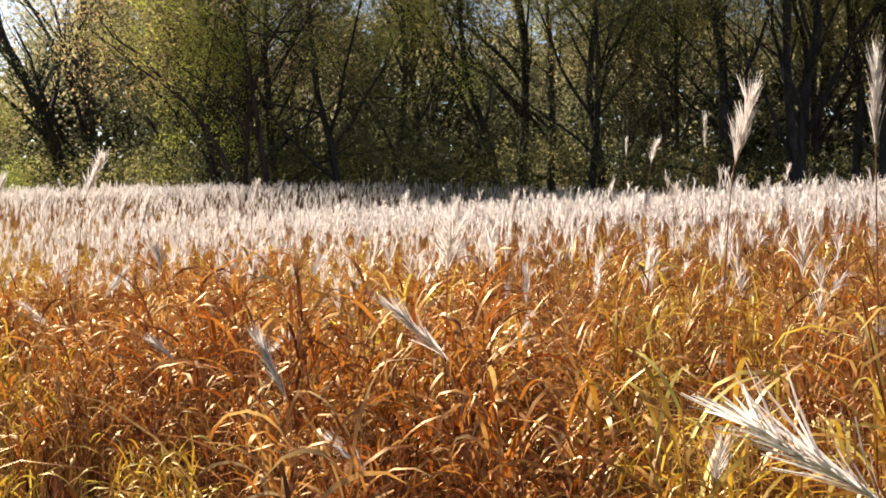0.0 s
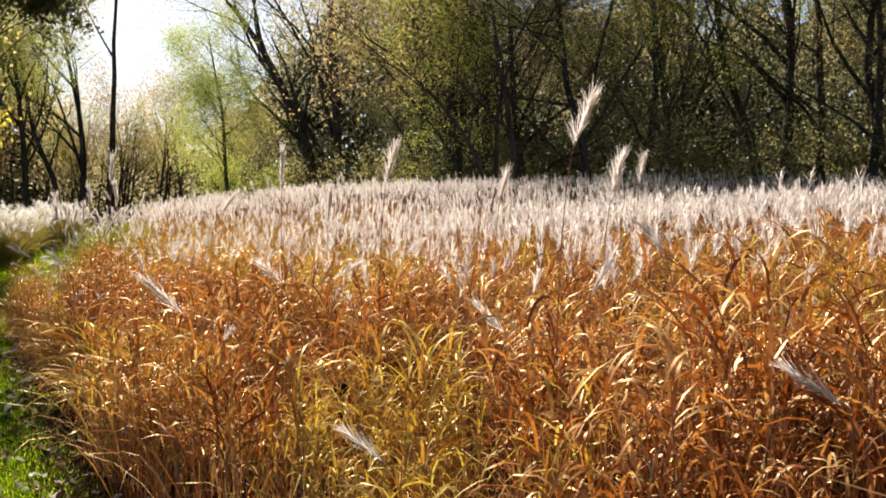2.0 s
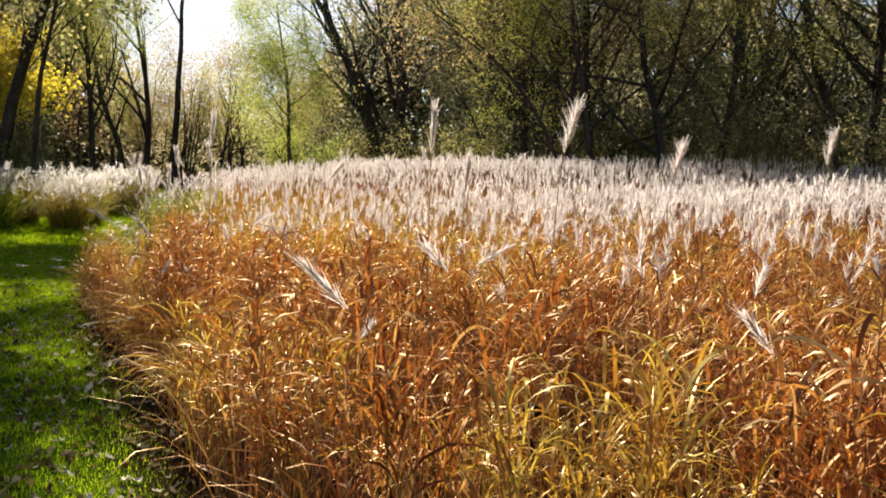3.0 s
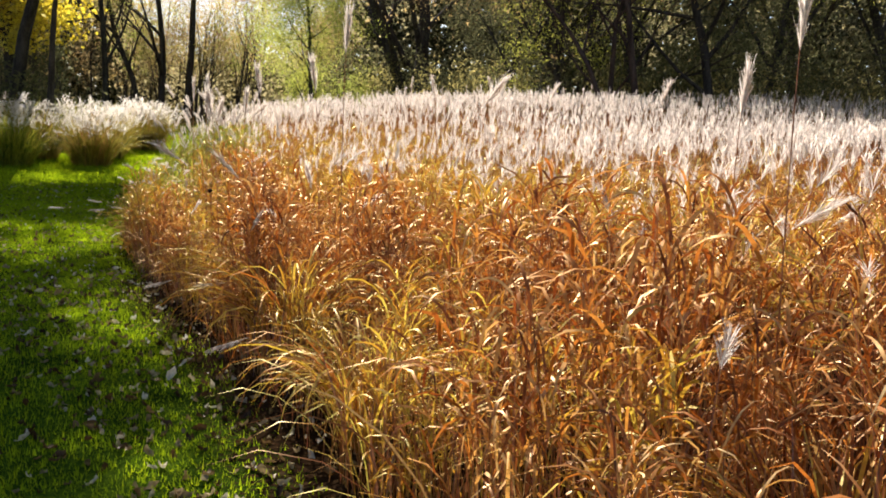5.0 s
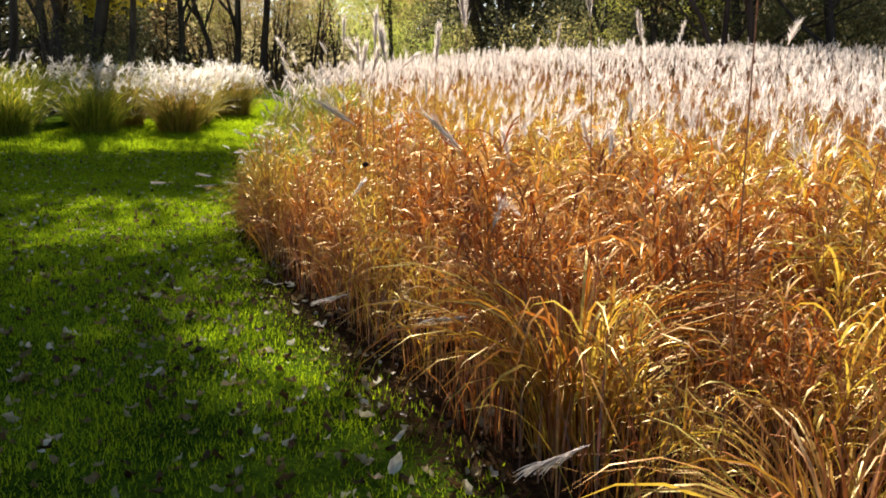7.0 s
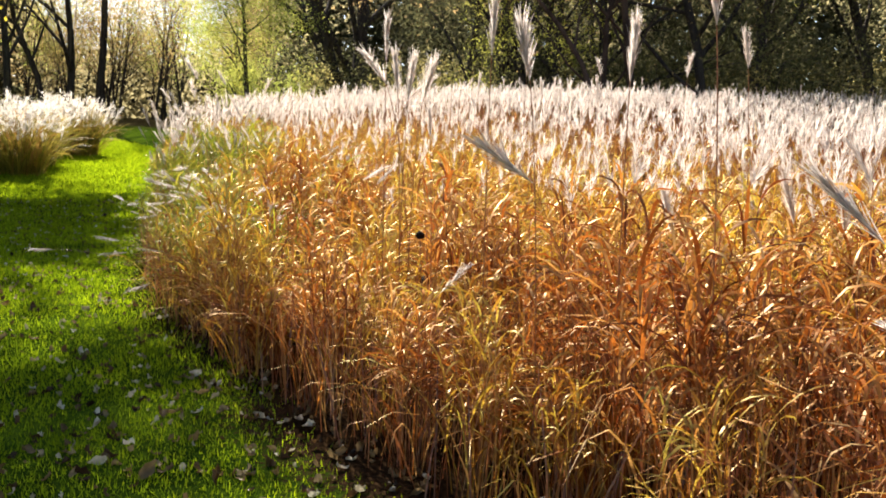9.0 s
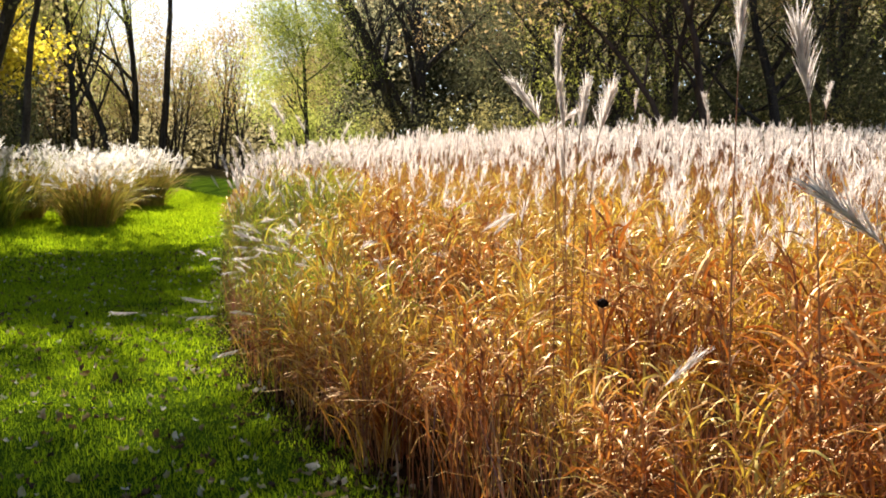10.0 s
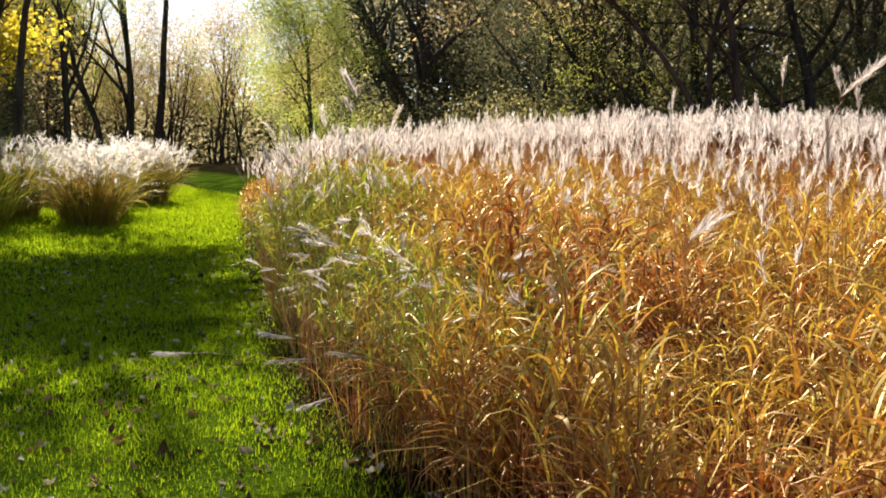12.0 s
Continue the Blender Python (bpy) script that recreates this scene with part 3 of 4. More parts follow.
def field_stuff():
    rng = np.random.default_rng(8)
    top = tagged(new("silver_grass_field"), "field of tall orange-brown dry grass with silvery plumes", "tall grass", kind="stuff")
    straw, gold, green, culms, heads = [], [], [], [], []

    def fill(x, y, w, height, leaves, size, width, seg, plume_share, strands, plume_w, pl):
        x, y, lot = tussocks(x, y)
        z = ground_z(x, y)
        g = green_part(x, y, w)
        tone = np.array([noise.noise(Vector((float(a) * 0.45, float(b) * 0.45, 1.7))) for a, b in zip(x, y)])
        pick = 0.55 * rng.uniform(0, 1, len(x)) + 0.45 * ((lot * 7.3) % 1)
        tall = np.clip(0.45 + 0.55 * (w + 0.6 * tone) / 1.5, 0.35, 1) * (0.74 + 0.42 * lot)
        kind = np.where(pick < g, 2, np.where(pick < 0.36 + 0.5 * np.clip(tone, -0.3, 1) + 0.3 * g + 0.3 * np.clip((along(x, y) - 9.5) / 6, 0, 1) * np.clip(2.2 - w / 5, 0, 1), 1, 0))
        for k, bucket in ((0, straw), (1, gold), (2, green)):
            s = kind == k
            if not s.any():
                continue
            bl, cu, tip, az, lean, h = leafy_culms(rng, x[s], y[s], z[s], height * tall[s], leaves, size, width, seg, 0.0, 0.45)
            bucket.append(bl), culms.append(cu)
        s = rng.uniform(0, 1, len(x)) < plume_share * np.where(along(x, y) > 22, np.clip(w / 3.5, 0.3, 1), np.clip((w - 0.5) / 6.5, 0.1, 1))
        if s.any():
            px, py, pz = x[s], y[s], z[s]
            n = len(px)
            nod = rng.uniform(0, 1, n) < np.clip(0.55 - w[s] / 12.0, 0.05, 0.4) * np.clip((30 - along(px, py)) / 6, 0, 1)
            size = pl * rng.uniform(0.75, 1.25, n) * np.where(nod, 0.75, 1)
            whole = rng.normal(1.95, 0.1, n) + 0.42 * np.clip((along(px, py) - 20) / 8, 0, 1) * np.clip(w[s] / 2, 0.3, 1) - 0.2 * np.clip(1.4 - w[s] / 7, 0, 1) + np.where(rng.uniform(0, 1, n) < 0.05, rng.uniform(0.05, 0.25, n), 0)
            hh = np.where(nod, rng.uniform(1.05, 1.5, n), (whole - 1.1 * size) * np.where(w[s] < 6, rng.uniform(0.82, 1.04, n), 1.0))
            az, lean = rng.uniform(-2.2, 2.6, n), np.abs(rng.normal(0.03, 0.05, n))
            root = np.stack([px, py, pz], 1)
            culms.append(ribbons(root, az, lean, np.full(n, 0.1), hh, np.full(n, 0.0055) * plume_w / 0.009, 1 if strands < 8 else 2, 1.0, 0.6))
            th = lean + 0.1
            tips = root + np.stack([np.cos(az) * np.sin(th - 0.05), np.sin(az) * np.sin(th - 0.05), np.cos(th - 0.05)], 1) * (hh * 0.97)[:, None]
            heads.append(plumes(rng, tips, az, np.where(nod, rng.uniform(0.4, 1.3, n), th + np.abs(rng.normal(0, 0.1, n))), size, strands, 1 if strands < 9 else 2, plume_w, 0.32))

    x, y, w = scatter(rng, 62, 1.8, 6.0, (-26, 8, -4, 40))
    s = near_zone(x, y)
    fill(x[s], y[s], w[s], 1.2, 7, 0.5, 0.0125, 3, 0.3, 30, 0.0048, 0.21)
    x, y, w = scatter(rng, 30, 0.1, 2.6, (-32, -15, 18, 45))
    s = (along(x, y) > 28.5) & (along(x, y) < 44)
    fill(x[s], y[s], w[s], 1.3, 6, 0.5, 0.022, 3, 0.25, 12, 0.014, 0.3)
    x, y, w = scatter(rng, 22, 6.0, 13.0, (-26, 16, -6, 46))
    s = near_zone(x, y)
    fill(x[s], y[s], w[s], 1.27, 4, 0.52, 0.018, 3, 0.75, 14, 0.0105, 0.27)
    x, y, w = scatter(rng, 10.5, 0.3, 60.0, (-42, 30, -14, 52))
    s = ((w > 13.0) & near_zone(x, y)) | ((~near_zone(x, y)) & (along(x, y) > 20) & (w > 0.3)) | ((~near_zone(x, y)) & (along(x, y) < 0) & (w > 1.5))
    s &= (along(x, y) > -3) | (rng.uniform(0, 1, len(x)) < 0.15)
    s &= (y < 38 + 0.25 * np.abs(x + 6)) & (along(x, y) < 43)
    fill(x[s], y[s], w[s], 1.3, 2, 0.55, 0.034, 2, 0.97, 8, 0.025, 0.32)
    x, y, w = scatter(rng, 130, 0.05, 4.5, (-26, 6, -4, 34))
    s = near_zone(x, y) & (rng.uniform(0, 1, len(x)) < np.clip(1.2 - w / 4.5, 0.2, 1))
    x, y, w = x[s], y[s], w[s]
    n = len(x)
    culms.append(ribbons(np.stack([x, y, ground_z(x, y) - 0.01], 1), rng.uniform(0, 6.283, n), np.abs(rng.normal(0, 0.16, n)), rng.uniform(0.0, 0.5, n), rng.uniform(0.25, 0.85, n),
                         rng.uniform(0.006, 0.013, n), 2, 1.3, 0.3, rng.uniform(-1.5, 1.5, n)))
    for name, sets, material, label in (("dry_foliage", straw, M_STRAW, "dry orange-brown blades"), ("golden_foliage", gold, M_GOLD, "golden blades"), ("green_foliage", green, M_GREEN, "still green blades"),
                                        ("stem_tuft", culms, M_CULM, "thin reddish culms"), ("plume_head", heads, M_PLUME, "silvery pink-white plumes")):
        if sets:
            v, f = join(*sets)
            tagged(part(name, mesh_of(name, v, f, material), top, label), kind="stuff")


field_stuff()


# ---- single clumps along the edge of the field ----
def plume_meshes(rng, n, strands=90, width=0.0034):
    made = []
    for k in range(n):
        L = rng.uniform(0.2, 0.3)
        v, f = plumes(rng, np.zeros((1, 3)), np.array([0.0]), np.array([rng.uniform(0.05, 0.4)]), np.array([L]), strands, 3, width, 0.17, 0.28)
        made.append(mesh_of("plume", v, f, M_PLUME))
    return made


PLUME_RNG = np.random.default_rng(31)
PLUMES = plume_meshes(PLUME_RNG, 10)


def clump_proto(seed, blade, label, height=1.16, culms=24, heads=1, radius=0.2, leaves=8, size=0.46, spread=0.05, tall=1.3, nod=1.0):
    """A clump of silver grass: arching foliage, reddish culms and plumes on their stems."""
    rng = np.random.default_rng(seed)
    top = tagged(new("silver_grass_clump"), label, "grass clump", "clumps along the edge of the field")
    r, a = radius * np.sqrt(rng.uniform(0, 1, culms)), rng.uniform(0, 6.283, culms)
    bl, cu, *_ = leafy_culms(rng, r * np.cos(a), r * np.sin(a), np.full(culms, -0.02), height, leaves, size, 0.0135, 5, spread, 0.44)
    low = 18
    r2, a2 = radius * np.sqrt(rng.uniform(0, 1, low)), rng.uniform(0, 6.283, low)
    base = ribbons(np.stack([r2 * np.cos(a2), r2 * np.sin(a2), np.full(low, -0.02)], 1), a2 + rng.normal(0, 0.5, low), rng.uniform(0.05, 0.5, low), rng.uniform(1.2, 2.7, low),
                   rng.uniform(0.75, 1.35, low), rng.uniform(0.008, 0.014, low), 6, 2.1, 0.1, rng.normal(0, 0.5, low))
    part("foliage", mesh_of("foliage", bl[0], bl[1], blade), top)
    part("skirt", mesh_of("skirt", base[0], base[1], blade), top)
    stalks = [cu]
    spots = []
    for k in range(heads):
        az, lean, h = rng.normal(0.2, 1.6), abs(rng.normal(0.1, 0.1)), tall * rng.uniform(0.85, 1.12)
        q = np.array([[rng.normal(0, radius * 0.5), rng.normal(0, radius * 0.5), 0.0]])
        stalks.append(ribbons(q, np.array([az]), np.array([lean]), np.array([0.16]), np.array([h]), np.array([0.006]), 2, 1.0, 0.6))
        th = lean + 0.08
        spots.append((q[0] + np.array([math.cos(az) * math.sin(th), math.sin(az) * math.sin(th), math.cos(th)]) * h * 0.98, az))
    v, f = join(*stalks)
    part("stem_tuft", mesh_of("stem_tuft", v, f, M_CULM), top)
    for p, az in spots:
        ob = part("plume", PLUMES[int(rng.integers(len(PLUMES)))], top)
        ob.matrix_basis = pose(*p, 0, nod * rng.uniform(50, 95), math.degrees(az))
    return top


def fountain(x, y, seed, size=1.0, blades=150, outer=None, label="fountain of long arching yellow blades at the soil edge"):
    """A clump whose long narrow blades rise together and arch over to hang all round."""
    rng = np.random.default_rng(seed)
    top = tagged(new("arching_grass_clump"), label, "grass clump", "arching clumps at the edge of the field")
    for name, n, up, blade, wide in (("foliage", blades, 1.0, outer or M_GOLD, 0.0125), ("inner_foliage", blades // 2, 1.12, M_STRAW, 0.011)):
        r, a = 0.17 * size * np.sqrt(rng.uniform(0, 1, n)), rng.uniform(0, 6.283, n)
        v, f = ribbons(np.stack([r * np.cos(a), r * np.sin(a), np.full(n, -0.02)], 1), a + rng.normal(0, 0.5, n), rng.uniform(0.02, 0.3, n), rng.uniform(1.7, 3.0, n), size * up * rng.uniform(0.85, 1.55, n),
                       wide * rng.uniform(0.6, 1.3, n), 8, 1.75, 0.06, rng.normal(0, 0.8, n))
        part(name, mesh_of(name, v, f, blade), top)
    n = 14
    a = rng.uniform(0, 6.283, n)
    v, f = ribbons(np.stack([0.1 * np.cos(a), 0.1 * np.sin(a), np.full(n, -0.02)], 1), a, rng.uniform(0.0, 0.15, n), rng.uniform(0.0, 0.2, n), size * rng.uniform(0.7, 1.2, n), np.full(n, 0.006), 3, 1.0, 0.5)
    part("stem_tuft", mesh_of("stem_tuft", v, f, M_CULM), top)
    top.matrix_basis = on_ground(x, y, rng.uniform(0, 360))


# where the grass has turned yellow rather than brown
GOLD_SPOTS = ((1.3, 2.5, 0.9), (-7.1, 8.75, 0.6), (-5.6, 7.5, 0.5), (-3.3, 5.4, 0.8), (-9.0, 10.9, 0.4))

FOUNTAINS = ((-6.62, 8.4, 0.74), (-7.75, 9.75, 1.08), (1.15, 3.4, 0.95), (1.8, 3.6, 1.0), (0.55, 3.7, 0.85), (-4.3, 6.75, 0.9))


def edge_clumps():
    rng = np.random.default_rng(9)
    dry = [clump_proto(100 + k, M_STRAW, "clump of dry orange-brown silver grass with drooping blades", heads=k % 2, nod=0.55) for k in range(4)]
    gold = [clump_proto(120 + k, M_GOLD, "clump of golden yellow silver grass with arching blades", 1.1, 13, 0) for k in range(3)]
    green = [clump_proto(140 + k, M_GREEN, "clump of still green silver grass leaning over the path", 1.2, 14, 2, spread=0.12) for k in range(2)]
    plumed = [clump_proto(160 + k, M_GREEN, "clump of greenish silver grass with several upright plumes", 1.3, 15, 4, tall=1.75, nod=0.35) for k in range(2)]
    used, spots, tries = set(), [], 0
    while len(spots) < 290 and tries < 60000:
        tries += 1
        x, y = rng.uniform(-20, 5), rng.uniform(-3, 26)
        w, u = float(edge_w(x, y)[0]), float(along(x, y))
        if not (0.12 < w < 2.15 and -3 < u < 30) or any((x - a) ** 2 + (y - b) ** 2 < 0.5 ** 2 for a, b, _ in FOUNTAINS):
            continue
        if any((x - a) ** 2 + (y - b) ** 2 < 0.44 ** 2 for a, b in spots):
            continue
        spots.append((x, y))
    for x, y in spots:
        w = edge_w(x, y)
        g = float(green_part(x, y, w)[0])
        tone = noise.noise(Vector((x * 0.45, y * 0.45, 1.7)))
        q = rng.uniform()
        spot = any((x - a) ** 2 + (y - b) ** 2 < r * r for a, b, r in GOLD_SPOTS)
        row = gold if spot else plumed if float(along(x, y)) > 25 else green if q < g else gold if q < 0.32 + 0.5 * max(tone, -0.3) + 0.35 * g + (0.42 if float(along(x, y)) > 14.5 else 0) else dry
        kind = row[int(rng.integers(len(row)))]
        s = rng.uniform(0.74, 1.16) * (0.8 + 0.2 * min(1.0, float(w[0]) / 0.8))
        m = on_ground(x, y, rng.uniform(0, 360), s)
        if kind in used:
            copy_thing(kind, m)
        else:
            kind.matrix_basis = m
            used.add(kind)
    print("clumps", len(spots))
    for kind in dry + gold + green + plumed:
        if kind not in used:
            for o in (*kind.children, kind):
                bpy.data.objects.remove(o)


edge_clumps()
for k, (x, y, size) in enumerate(FOUNTAINS):
    fountain(x, y, 300 + k, size)
for k, (x, y, size) in enumerate(((-9.9, 12.3, 0.72), (-9.35, 11.95, 0.75), (-11.8, 13.75, 0.62), (-11.45, 13.95, 0.75), (-12.5, 14.6, 0.62), (-12.35, 15.2, 0.85), (-13.1, 15.35, 0.7))):
    fountain(x, y, 340 + k, size, 120, M_STRAW, "low clump of dry straw-brown blades drooping to the soil edge")


# ---- plumed mounds beside the path ----
def plumed_mound(x, y, seed, size=1.0, blade=None, label="", heads=70):
    rng = np.random.default_rng(seed)
    top = tagged(new("silver_grass_mound"), label, "ornamental grass", "plumed mounds beside the path")
    n = 1000
    r, a = 0.66 * size * np.sqrt(rng.uniform(0, 1, n)), rng.uniform(0, 6.283, n)
    v, f = ribbons(np.stack([r * np.cos(a), r * np.sin(a), np.full(n, -0.03)], 1), a + rng.normal(0, 1.3, n), 0.04 + r / size * rng.uniform(0.0, 1.0, n), rng.uniform(0.4, 2.3, n) * rng.uniform(0.5, 1, n),
                   size * rng.uniform(0.9, 2.0, n), rng.uniform(0.014, 0.028, n), 5, 1.9, 0.1, rng.normal(0, 0.8, n))
    part("foliage", mesh_of("foliage", v, f, blade), top)
    k = heads
    az, lean, h = rng.uniform(0, 6.283, k), rng.uniform(0.02, 0.62, k), size * rng.uniform(1.15, 1.75, k)
    off = rng.uniform(0.05, 0.55, k) * size
    q = np.stack([np.cos(az) * off, np.sin(az) * off, np.zeros(k)], 1)
    v, f = ribbons(q, az, lean * 0.7, lean * 0.6, h, np.full(k, 0.008), 3, 1.0, 0.6)
    part("stem_tuft", mesh_of("stem_tuft", v, f, M_CULM), top)
    th = lean
    tips = q + np.stack([np.cos(az) * np.sin(th), np.sin(az) * np.sin(th), np.cos(th)], 1) * (h * 0.97)[:, None]
    v, f = plumes(rng, tips, np.where(rng.uniform(0, 1, k) < 0.6, rng.normal(-0.3, 0.7, k), az), rng.uniform(0.25, 1.5, k), size * rng.uniform(0.28, 0.45, k), 18, 2, 0.015, 0.4)
    tagged(part("plume_head", mesh_of("plume_head", v, f, M_SILK), top, "silky white plumes"), kind="stuff")
    top.matrix_basis = on_ground(x, y)


MOUND = "grass mound in sun with white plumes over yellow-green blades"
for x, y, s, blade, heads in ((-25.3, 28.6, 0.92, M_MOUND, 110), (-26.8, 31.0, 1.0, M_MOUND, 150), (-26.8, 26.6, 0.95, M_GREEN, 45), (-29.4, 24.9, 1.15, M_GREEN, 22), (-29.3, 36.9, 1.12, M_MOUND, 240),
                              (-31.4, 38.6, 1.2, M_GREEN, 150), (-28.6, 33.6, 1.0, M_MOUND, 170), (-29.8, 29.4, 1.2, M_GREEN, 110), (-32.0, 24.2, 1.2, M_GREEN, 14), (-30.6, 34.6, 1.15, M_GREEN, 150), (-28.0, 29.0, 1.05, M_MOUND, 120), (-30.4, 26.9, 1.2, M_GREEN, 28), (-27.9, 24.4, 0.85, M_GREEN, 18)):
    plumed_mound(x, y, int(abs(x * 31 + y * 7)), s, blade, MOUND if blade is M_MOUND else "rounded green grass mound with white silky plumes beside the path", heads)


# ---- lawn and litter ----
def lawn():
    rng = np.random.default_rng(4)
    n = 5000000
    x, y = rng.uniform(-44, 0, n), rng.uniform(3, 58, n)
    w, u = edge_w(x, y), along(x, y)
    thin = np.clip(1.1 - (u - 8) / 27, 0.26, 1) * np.clip((9.5 + w) / 4, 0.15, 1) * np.where((u > 13) & (u < 28) & (w > -5.5), 1.7, 0.9) * np.clip((np.where(u < 17, 0.05, 0.35) - w) / 0.7, 0.0, 1)
    keep = (w < 0.2) & (w > -9 + np.clip((u - 26) / 6, 0, 3)) & (u > 6.5) & (u < 66) & (rng.uniform(0, 1, n) < thin)
    x, y, w, u = x[keep], y[keep], w[keep], u[keep]
    k = len(x)
    size = np.clip((u - 8) / 13, 1, 3.4)
    a, t = rng.uniform(0, 6.283, k), rng.uniform(0.1, 1.05, k)
    h, wd = rng.uniform(0.025, 0.065, k) * size, rng.uniform(0.0028, 0.006, k) * size ** 1.4
    p = np.stack([x, y, ground_z(x, y) - 0.006], 1)
    side = np.stack([-np.sin(a), np.cos(a), np.zeros(k)], 1) * wd[:, None]
    tip = p + np.stack([np.cos(a) * np.sin(t), np.sin(a) * np.sin(t), np.cos(t)], 1) * h[:, None]
    v = np.stack([p - side, p + side, tip], 1)
    ob = new("lawn_grass", mesh_of("lawn_grass", v, np.arange(3 * k).reshape(k, 3), M_LAWN))
    tagged(ob, "short mown green grass of the path", "grass", kind="stuff")
    print("lawn", k)


lawn()


def leaf_mesh(seed):
    """A curled dry leaf with a stalk, about a hand's breadth long."""
    rng = np.random.default_rng(seed)
    rows, cols = 5, 3
    L, W = 0.1, 0.024
    v = []
    for i in range(rows):
        s = i / (rows - 1)
        half = W * math.sin(math.pi * min(0.97, 0.06 + 0.9 * s) ** 0.8) + 0.001
        for j in range(cols):
            t = j - 1
            v.append((L * (s - 0.5), t * half * (1 + rng.uniform(-0.2, 0.2)), 0.012 + 0.045 * abs(t) * rng.uniform(-0.3, 1.0) + 0.024 * (s - 0.5) ** 2 * 4 * rng.uniform(0.2, 1)))
    f = [(i * cols + j, (i + 1) * cols + j, (i + 1) * cols + j + 1, i * cols + j + 1) for i in range(rows - 1) for j in range(cols - 1)]
    return np.array(v), np.array(f)


def litter():
    rng = np.random.default_rng(14)
    kinds = [leaf_mesh(200 + k) for k in range(6)]
    meshes = [mesh_of("fallen_leaf", v, f, M_LITTER, True) for v, f in kinds]
    singles, rest = 0, []
    for _ in range(42000):
        x, y = rng.uniform(-26, -3), rng.uniform(4, 32)
        w, u = float(edge_w(x, y)[0]), float(along(x, y))
        if not (-6.5 < w < 0.3 and 7 < u < 32) or rng.uniform() > (1.0 if w > -1.4 and u < 18 else 0.42):
            continue
        m = on_ground(x, y, rng.uniform(0, 360), rng.uniform(0.35, 0.85) * (1.4 if rng.uniform() < 0.1 else 1)) @ pose(0, 0, 0.008, rng.normal(0, 34), rng.normal(0, 34), 0)
        k = int(rng.integers(6))
        if singles < 260 and 8 < u < 24 and rng.uniform() < 0.4:
            ob = tagged(new("fallen_leaf", meshes[k]), "curled pale dry leaf fallen on the grass path", "fallen leaf", "leaves fallen on the path")
            ob.matrix_basis = m
            singles += 1
        else:
            mm = np.array(m)
            rest.append((kinds[k][0] @ mm[:3, :3].T + mm[:3, 3], kinds[k][1]))
    v, f = join(*rest)
    tagged(new("leaf_litter", mesh_of("leaf_litter", v, f, M_LITTER, True)), "scattered dry leaves on the path", "fallen leaves", kind="stuff")
    print("leaves", singles, len(rest))


litter()


# ---- tall and nodding single stalks ----
def stalk(name, base, az, tilt, label, group, length=0.36, stem_to=None, strands=230):
    """One stalk with its plume: where the plume starts, the way it points (degrees round and off upright), and the foot of its stem."""
    rng = np.random.default_rng(int(abs(base[0] * 97 + base[1] * 41 + base[2] * 13) * 10))
    a, t = radians(az), radians(tilt)
    way = np.array([math.cos(a) * math.sin(t), math.sin(a) * math.sin(t), math.cos(t)])
    base = np.array(base, float)
    foot = np.array(stem_to if stem_to else (base[0] - way[0] * 0.35, base[1] - way[1] * 0.35), float)[:2]
    foot = np.array([*foot, float(ground_z(foot[0], foot[1])[0]) - 0.02])
    top = tagged(new(name), label, "grass stalk", group)
    s = np.linspace(0, 1, 9)[:, None]
    rise = np.array([foot[0], foot[1], base[2] + 0.05])
    line = (1 - s) ** 2 * foot + 2 * s * (1 - s) * (rise * 0.75 + base * 0.25) + s ** 2 * (base + way * length * 0.5)
    v, f = tubes([(line, np.linspace(0.004, 0.0016, 9) * (0.6 if tilt > 70 else 1), 5)])
    part("stem", mesh_of("stem", v - foot, f, M_CULM, True), top)
    v, f = plumes(rng, np.array([base - foot]), np.array([a]), np.array([t]), np.array([length * 0.8]), strands, 3, 0.003, 0.15, 0.22)
    part("plume", mesh_of("plume", v, f, M_PLUME), top)
    top.matrix_basis = pose(*foot)


TALL_FIRST = ((1.07, 3.2, 1.92, 0, 16), (1.34, 2.71, 1.91, 0, 1), (2.3, 7.66, 2.4, 0, 2), (2.88, 13.68, 2.88, 0, 3), (2.33, 9.78, 2.46, 0, 21), (-2.17, 6.32, 1.79, 0, 17), (0.61, 7.8, 1.79, 0, 12), (0.15, 9.27, 1.82, 0, 7), (-2.29, 5.68, 2.03, 19, 24), (-2.12, 9.87, 2.11, 19, 14), (-4.49, 7.33, 2.02, 19, 4), (-3.71, 7.29, 2.02, 19, 17), (-6.97, 8.94, 2.25, 19, 5), (-3.21, 8.76, 1.94, 19, 17), (-1.75, 7.89, 1.33, 19, 21))
TALL_MIDDLE = ((-7.87, 10.34, 2.14, 196, 7), (-6.4, 9.99, 2, 16, 38), (-5.47, 13.66, 2.27, 16, 24), (-4.67, 8.65, 1.85, 16, 7), (-7.06, 15.6, 2.43, 16, 24), (-9.03, 12.58, 1.31, 196, 14), (-8.39, 12.73, 1.37, 202, 17), (-8.17, 12.56, 1.31, 202, 9), (-8.41, 14.84, 2.43, 202, 9), (-8.95, 11.36, 2.2, 196, 8), (-9.92, 11.95, 2.16, 17, 3), (-9.71, 11.72, 2.03, 197, 12), (-9.27, 11.62, 2, 17, 4))
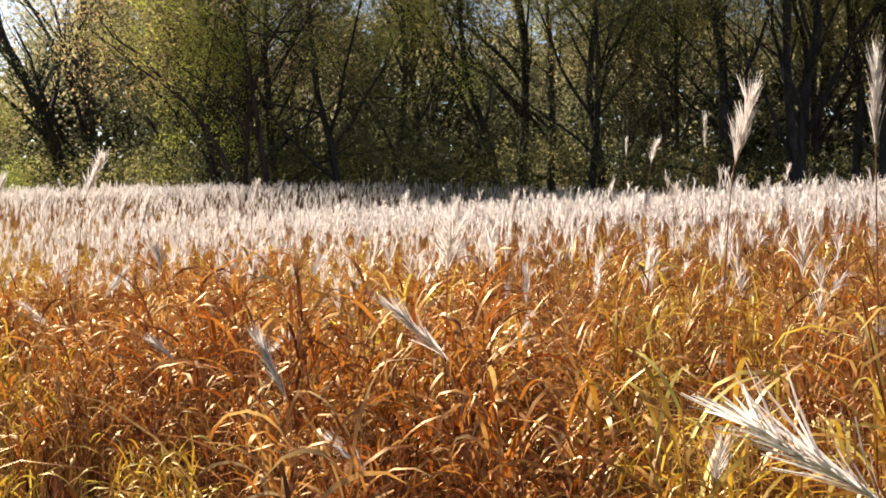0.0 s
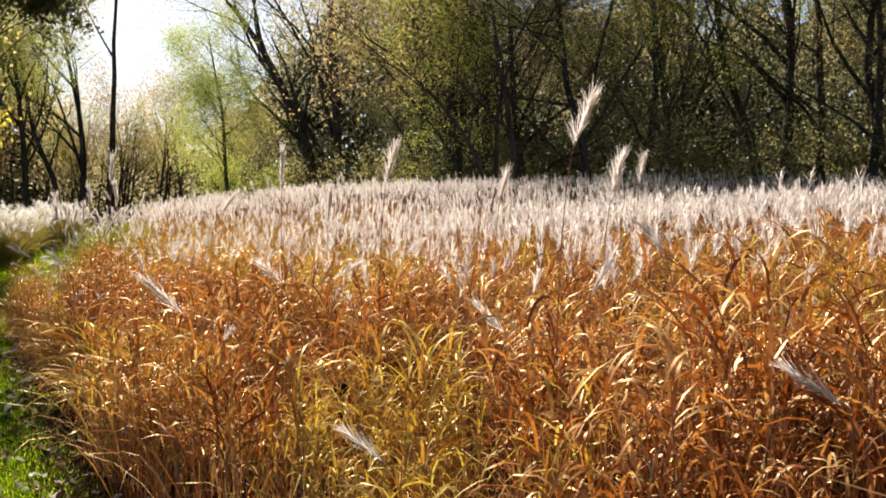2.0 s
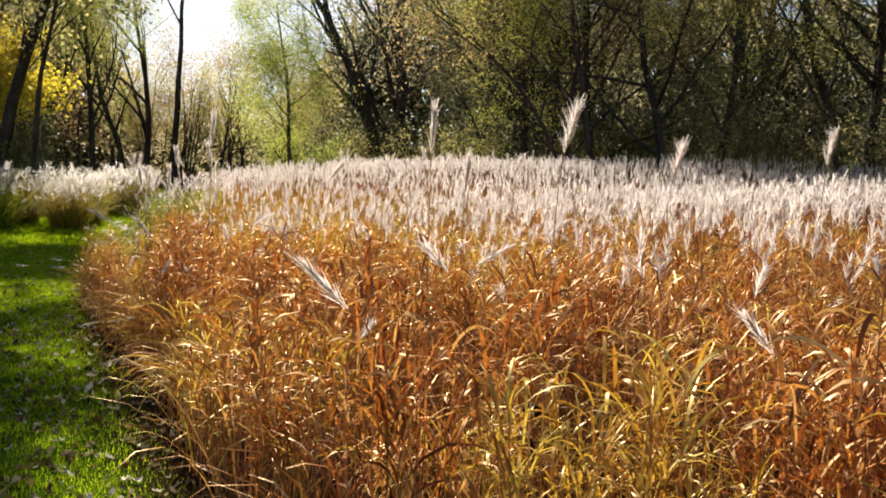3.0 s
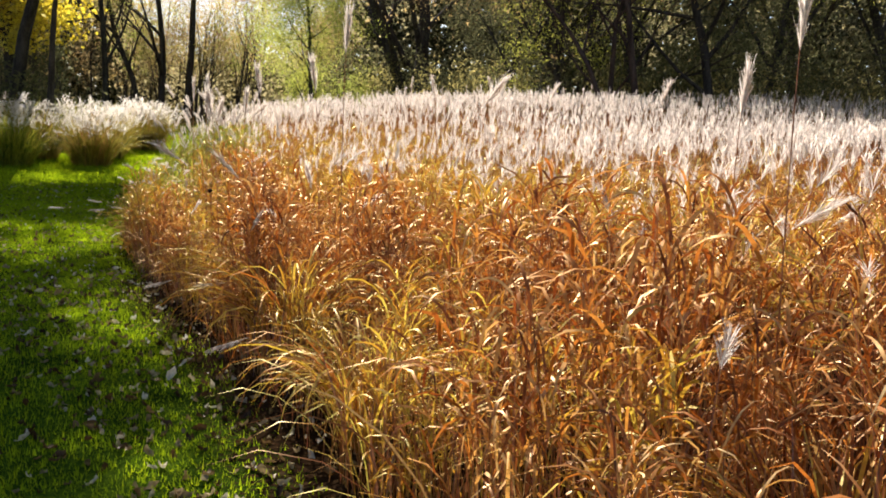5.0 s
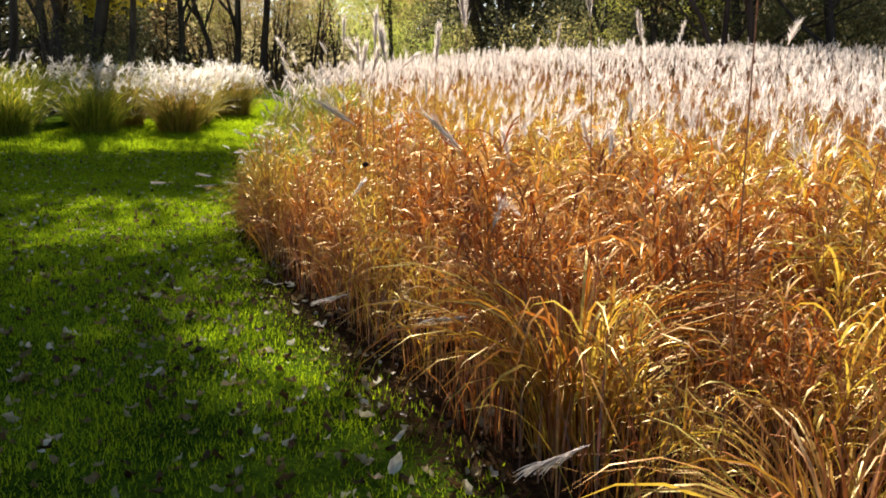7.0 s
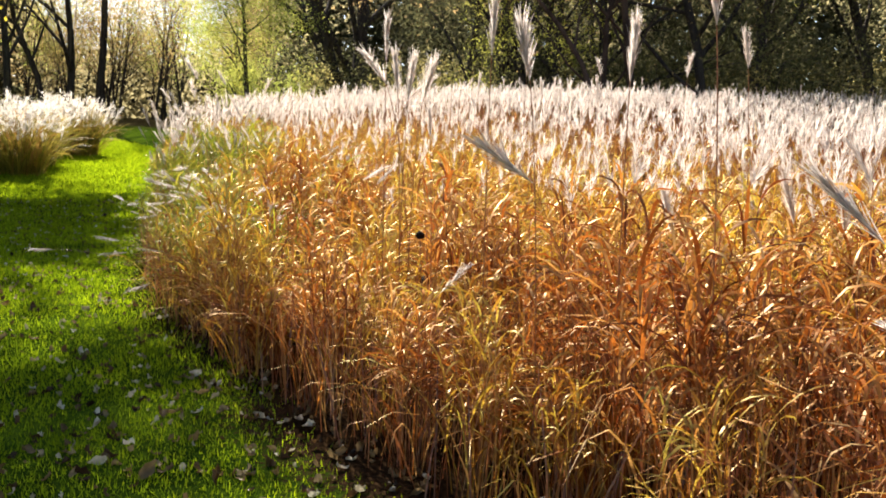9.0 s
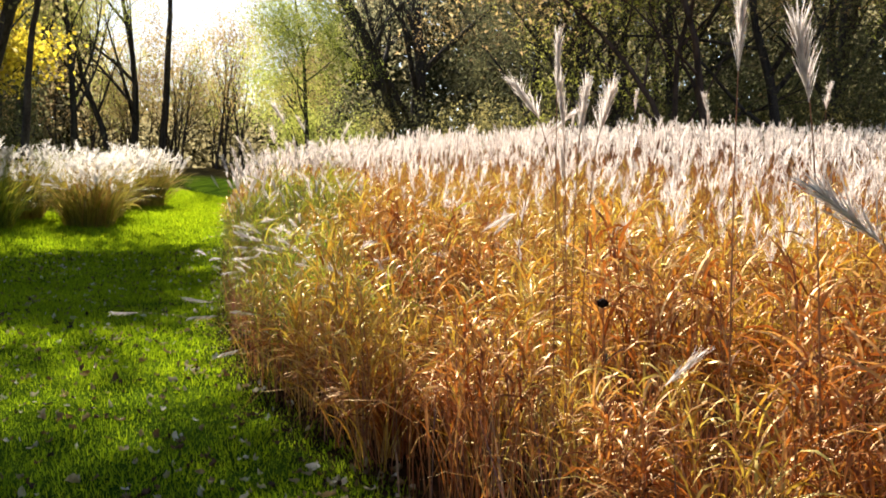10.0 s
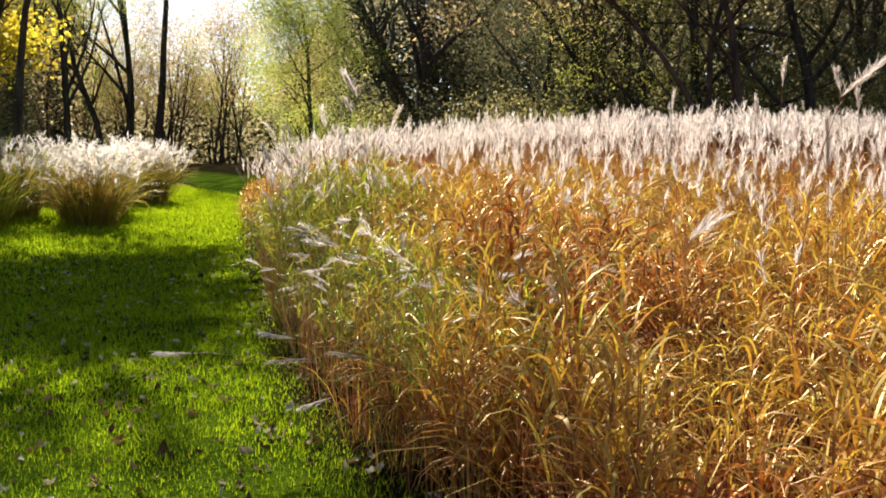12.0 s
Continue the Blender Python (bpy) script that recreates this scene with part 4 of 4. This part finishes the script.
TALL_LAST = ((-8.61, 19.12, 2.82, 17, 11), (-10.73, 20.21, 2.96, 13, 6), (-9.79, 22.63, 3.22, 193, 14), (-14.61, 18.04, 2.7, 195, 30), (-16.2, 22.14, 3.01, 195, 27), (-11.85, 22.79, 3.01, 15, 6), (-11.01, 15.45, 1.9, 195, 3), (-9.78, 21.39, 2.8, 195, 6), (-10.76, 22.75, 2.9, 195, 6), (-10.7, 12.87, 2.24, 17, 1), (-10.9, 13.6, 2.2, 195, 36), (-10.71, 13.19, 2.08, 197, 5), (-10.61, 13.06, 2.04, 15, 8), (-10.52, 13.08, 2.04, 15, 16), (-11.06, 14.8, 2.2, 15, 48))
for x, y, z, az, tilt in (*TALL_FIRST, *TALL_MIDDLE, *TALL_LAST):
    stalk("plume_stalk", (x, y, z), az, tilt, "tall silvery plume on a thin stem above the dry grass", "tall plumes over the field")
NOD = ((-14.62, 15.2, 0.80, 196, 88), (-13.98, 15.3, 0.9, 190, 80), (-13.86, 15.22, 0.8, 200, 92), (-13.5, 15.25, 0.82, 186, 84), (-14.0, 15.9, 0.42, 205, 105), (-14.9, 17.6, 1.02, 196, 98), (-15.1, 18.2, 1.25, 186, 86),
       (-14.8, 17.9, 1.3, 10, 110), (-15.3, 18.6, 1.45, 192, 75), (-14.5, 17.2, 1.2, 198, 95), (-14.3, 16.8, 1.35, 20, 100), (-15.6, 19.4, 1.4, 196, 84), (-15.9, 19.9, 1.3, 190, 92), (-15.0, 18.0, 0.95, 205, 100),
       (-9.5, 10.75, 0.5, 215, 100), (-8.2, 9.6, 0.7, 200, 95), (-7.4, 8.55, 0.55, 220, 105))
for x, y, z, az, tilt in NOD:
    w = float(edge_w(x, y)[0])
    reach = max(0.3, 0.35 - w)
    stalk("nodding_stalk", (x, y, z), az, tilt, "nodding pale plume hanging out over the mown path", "plumes nodding over the path", 0.3,
          (x - math.cos(radians(az)) * reach, y - math.sin(radians(az)) * reach), 90)


# ---- dried flower heads among the grass ----
def seed_head(x, y, z, size):
    rng = np.random.default_rng(int(abs(x * 100)))
    g = float(ground_z(x, y)[0])
    top = tagged(new("seed_head"), "dark dried flower head on a stiff stem", "dried flower", "dried flower heads in the field")
    bm = bmesh.new()
    bmesh.ops.create_icosphere(bm, subdivisions=2, radius=size / 2)
    for v in bm.verts:
        v.co *= rng.uniform(0.84, 1.12)
        v.co.z *= 0.8
    me = bpy.data.meshes.new("head")
    bm.to_mesh(me), bm.free()
    me.materials.append(M_SEED)
    part("head", me, top).location = (0, 0, z - g)
    s = np.linspace(0, 1, 5)[:, None]
    line = np.array([[0.05, 0.02, -0.02]]) * (1 - s) + s * np.array([[0, 0, z - g]])
    v, f = tubes([(line, np.linspace(0.005, 0.003, 5), 5)])
    part("stem", mesh_of("stem", v, f, M_CULM, True), top)
    k = 5
    v, f = ribbons(line[[1, 2, 2, 3, 3]], rng.uniform(0, 6.283, k), rng.uniform(0.4, 0.8, k), rng.uniform(0.6, 1.6, k), rng.uniform(0.1, 0.2, k), np.full(k, 0.02), 4)
    part("foliage", mesh_of("foliage", v, f, M_SEED), top)
    top.matrix_basis = pose(x, y, g)


for x, y, z, size in ((-3.63, 6.14, 0.84, 0.085), (-1.25, 5.6, 0.78, 0.06), (-10.47, 12.85, 1.24, 0.06)):
    seed_head(x, y, z, size)
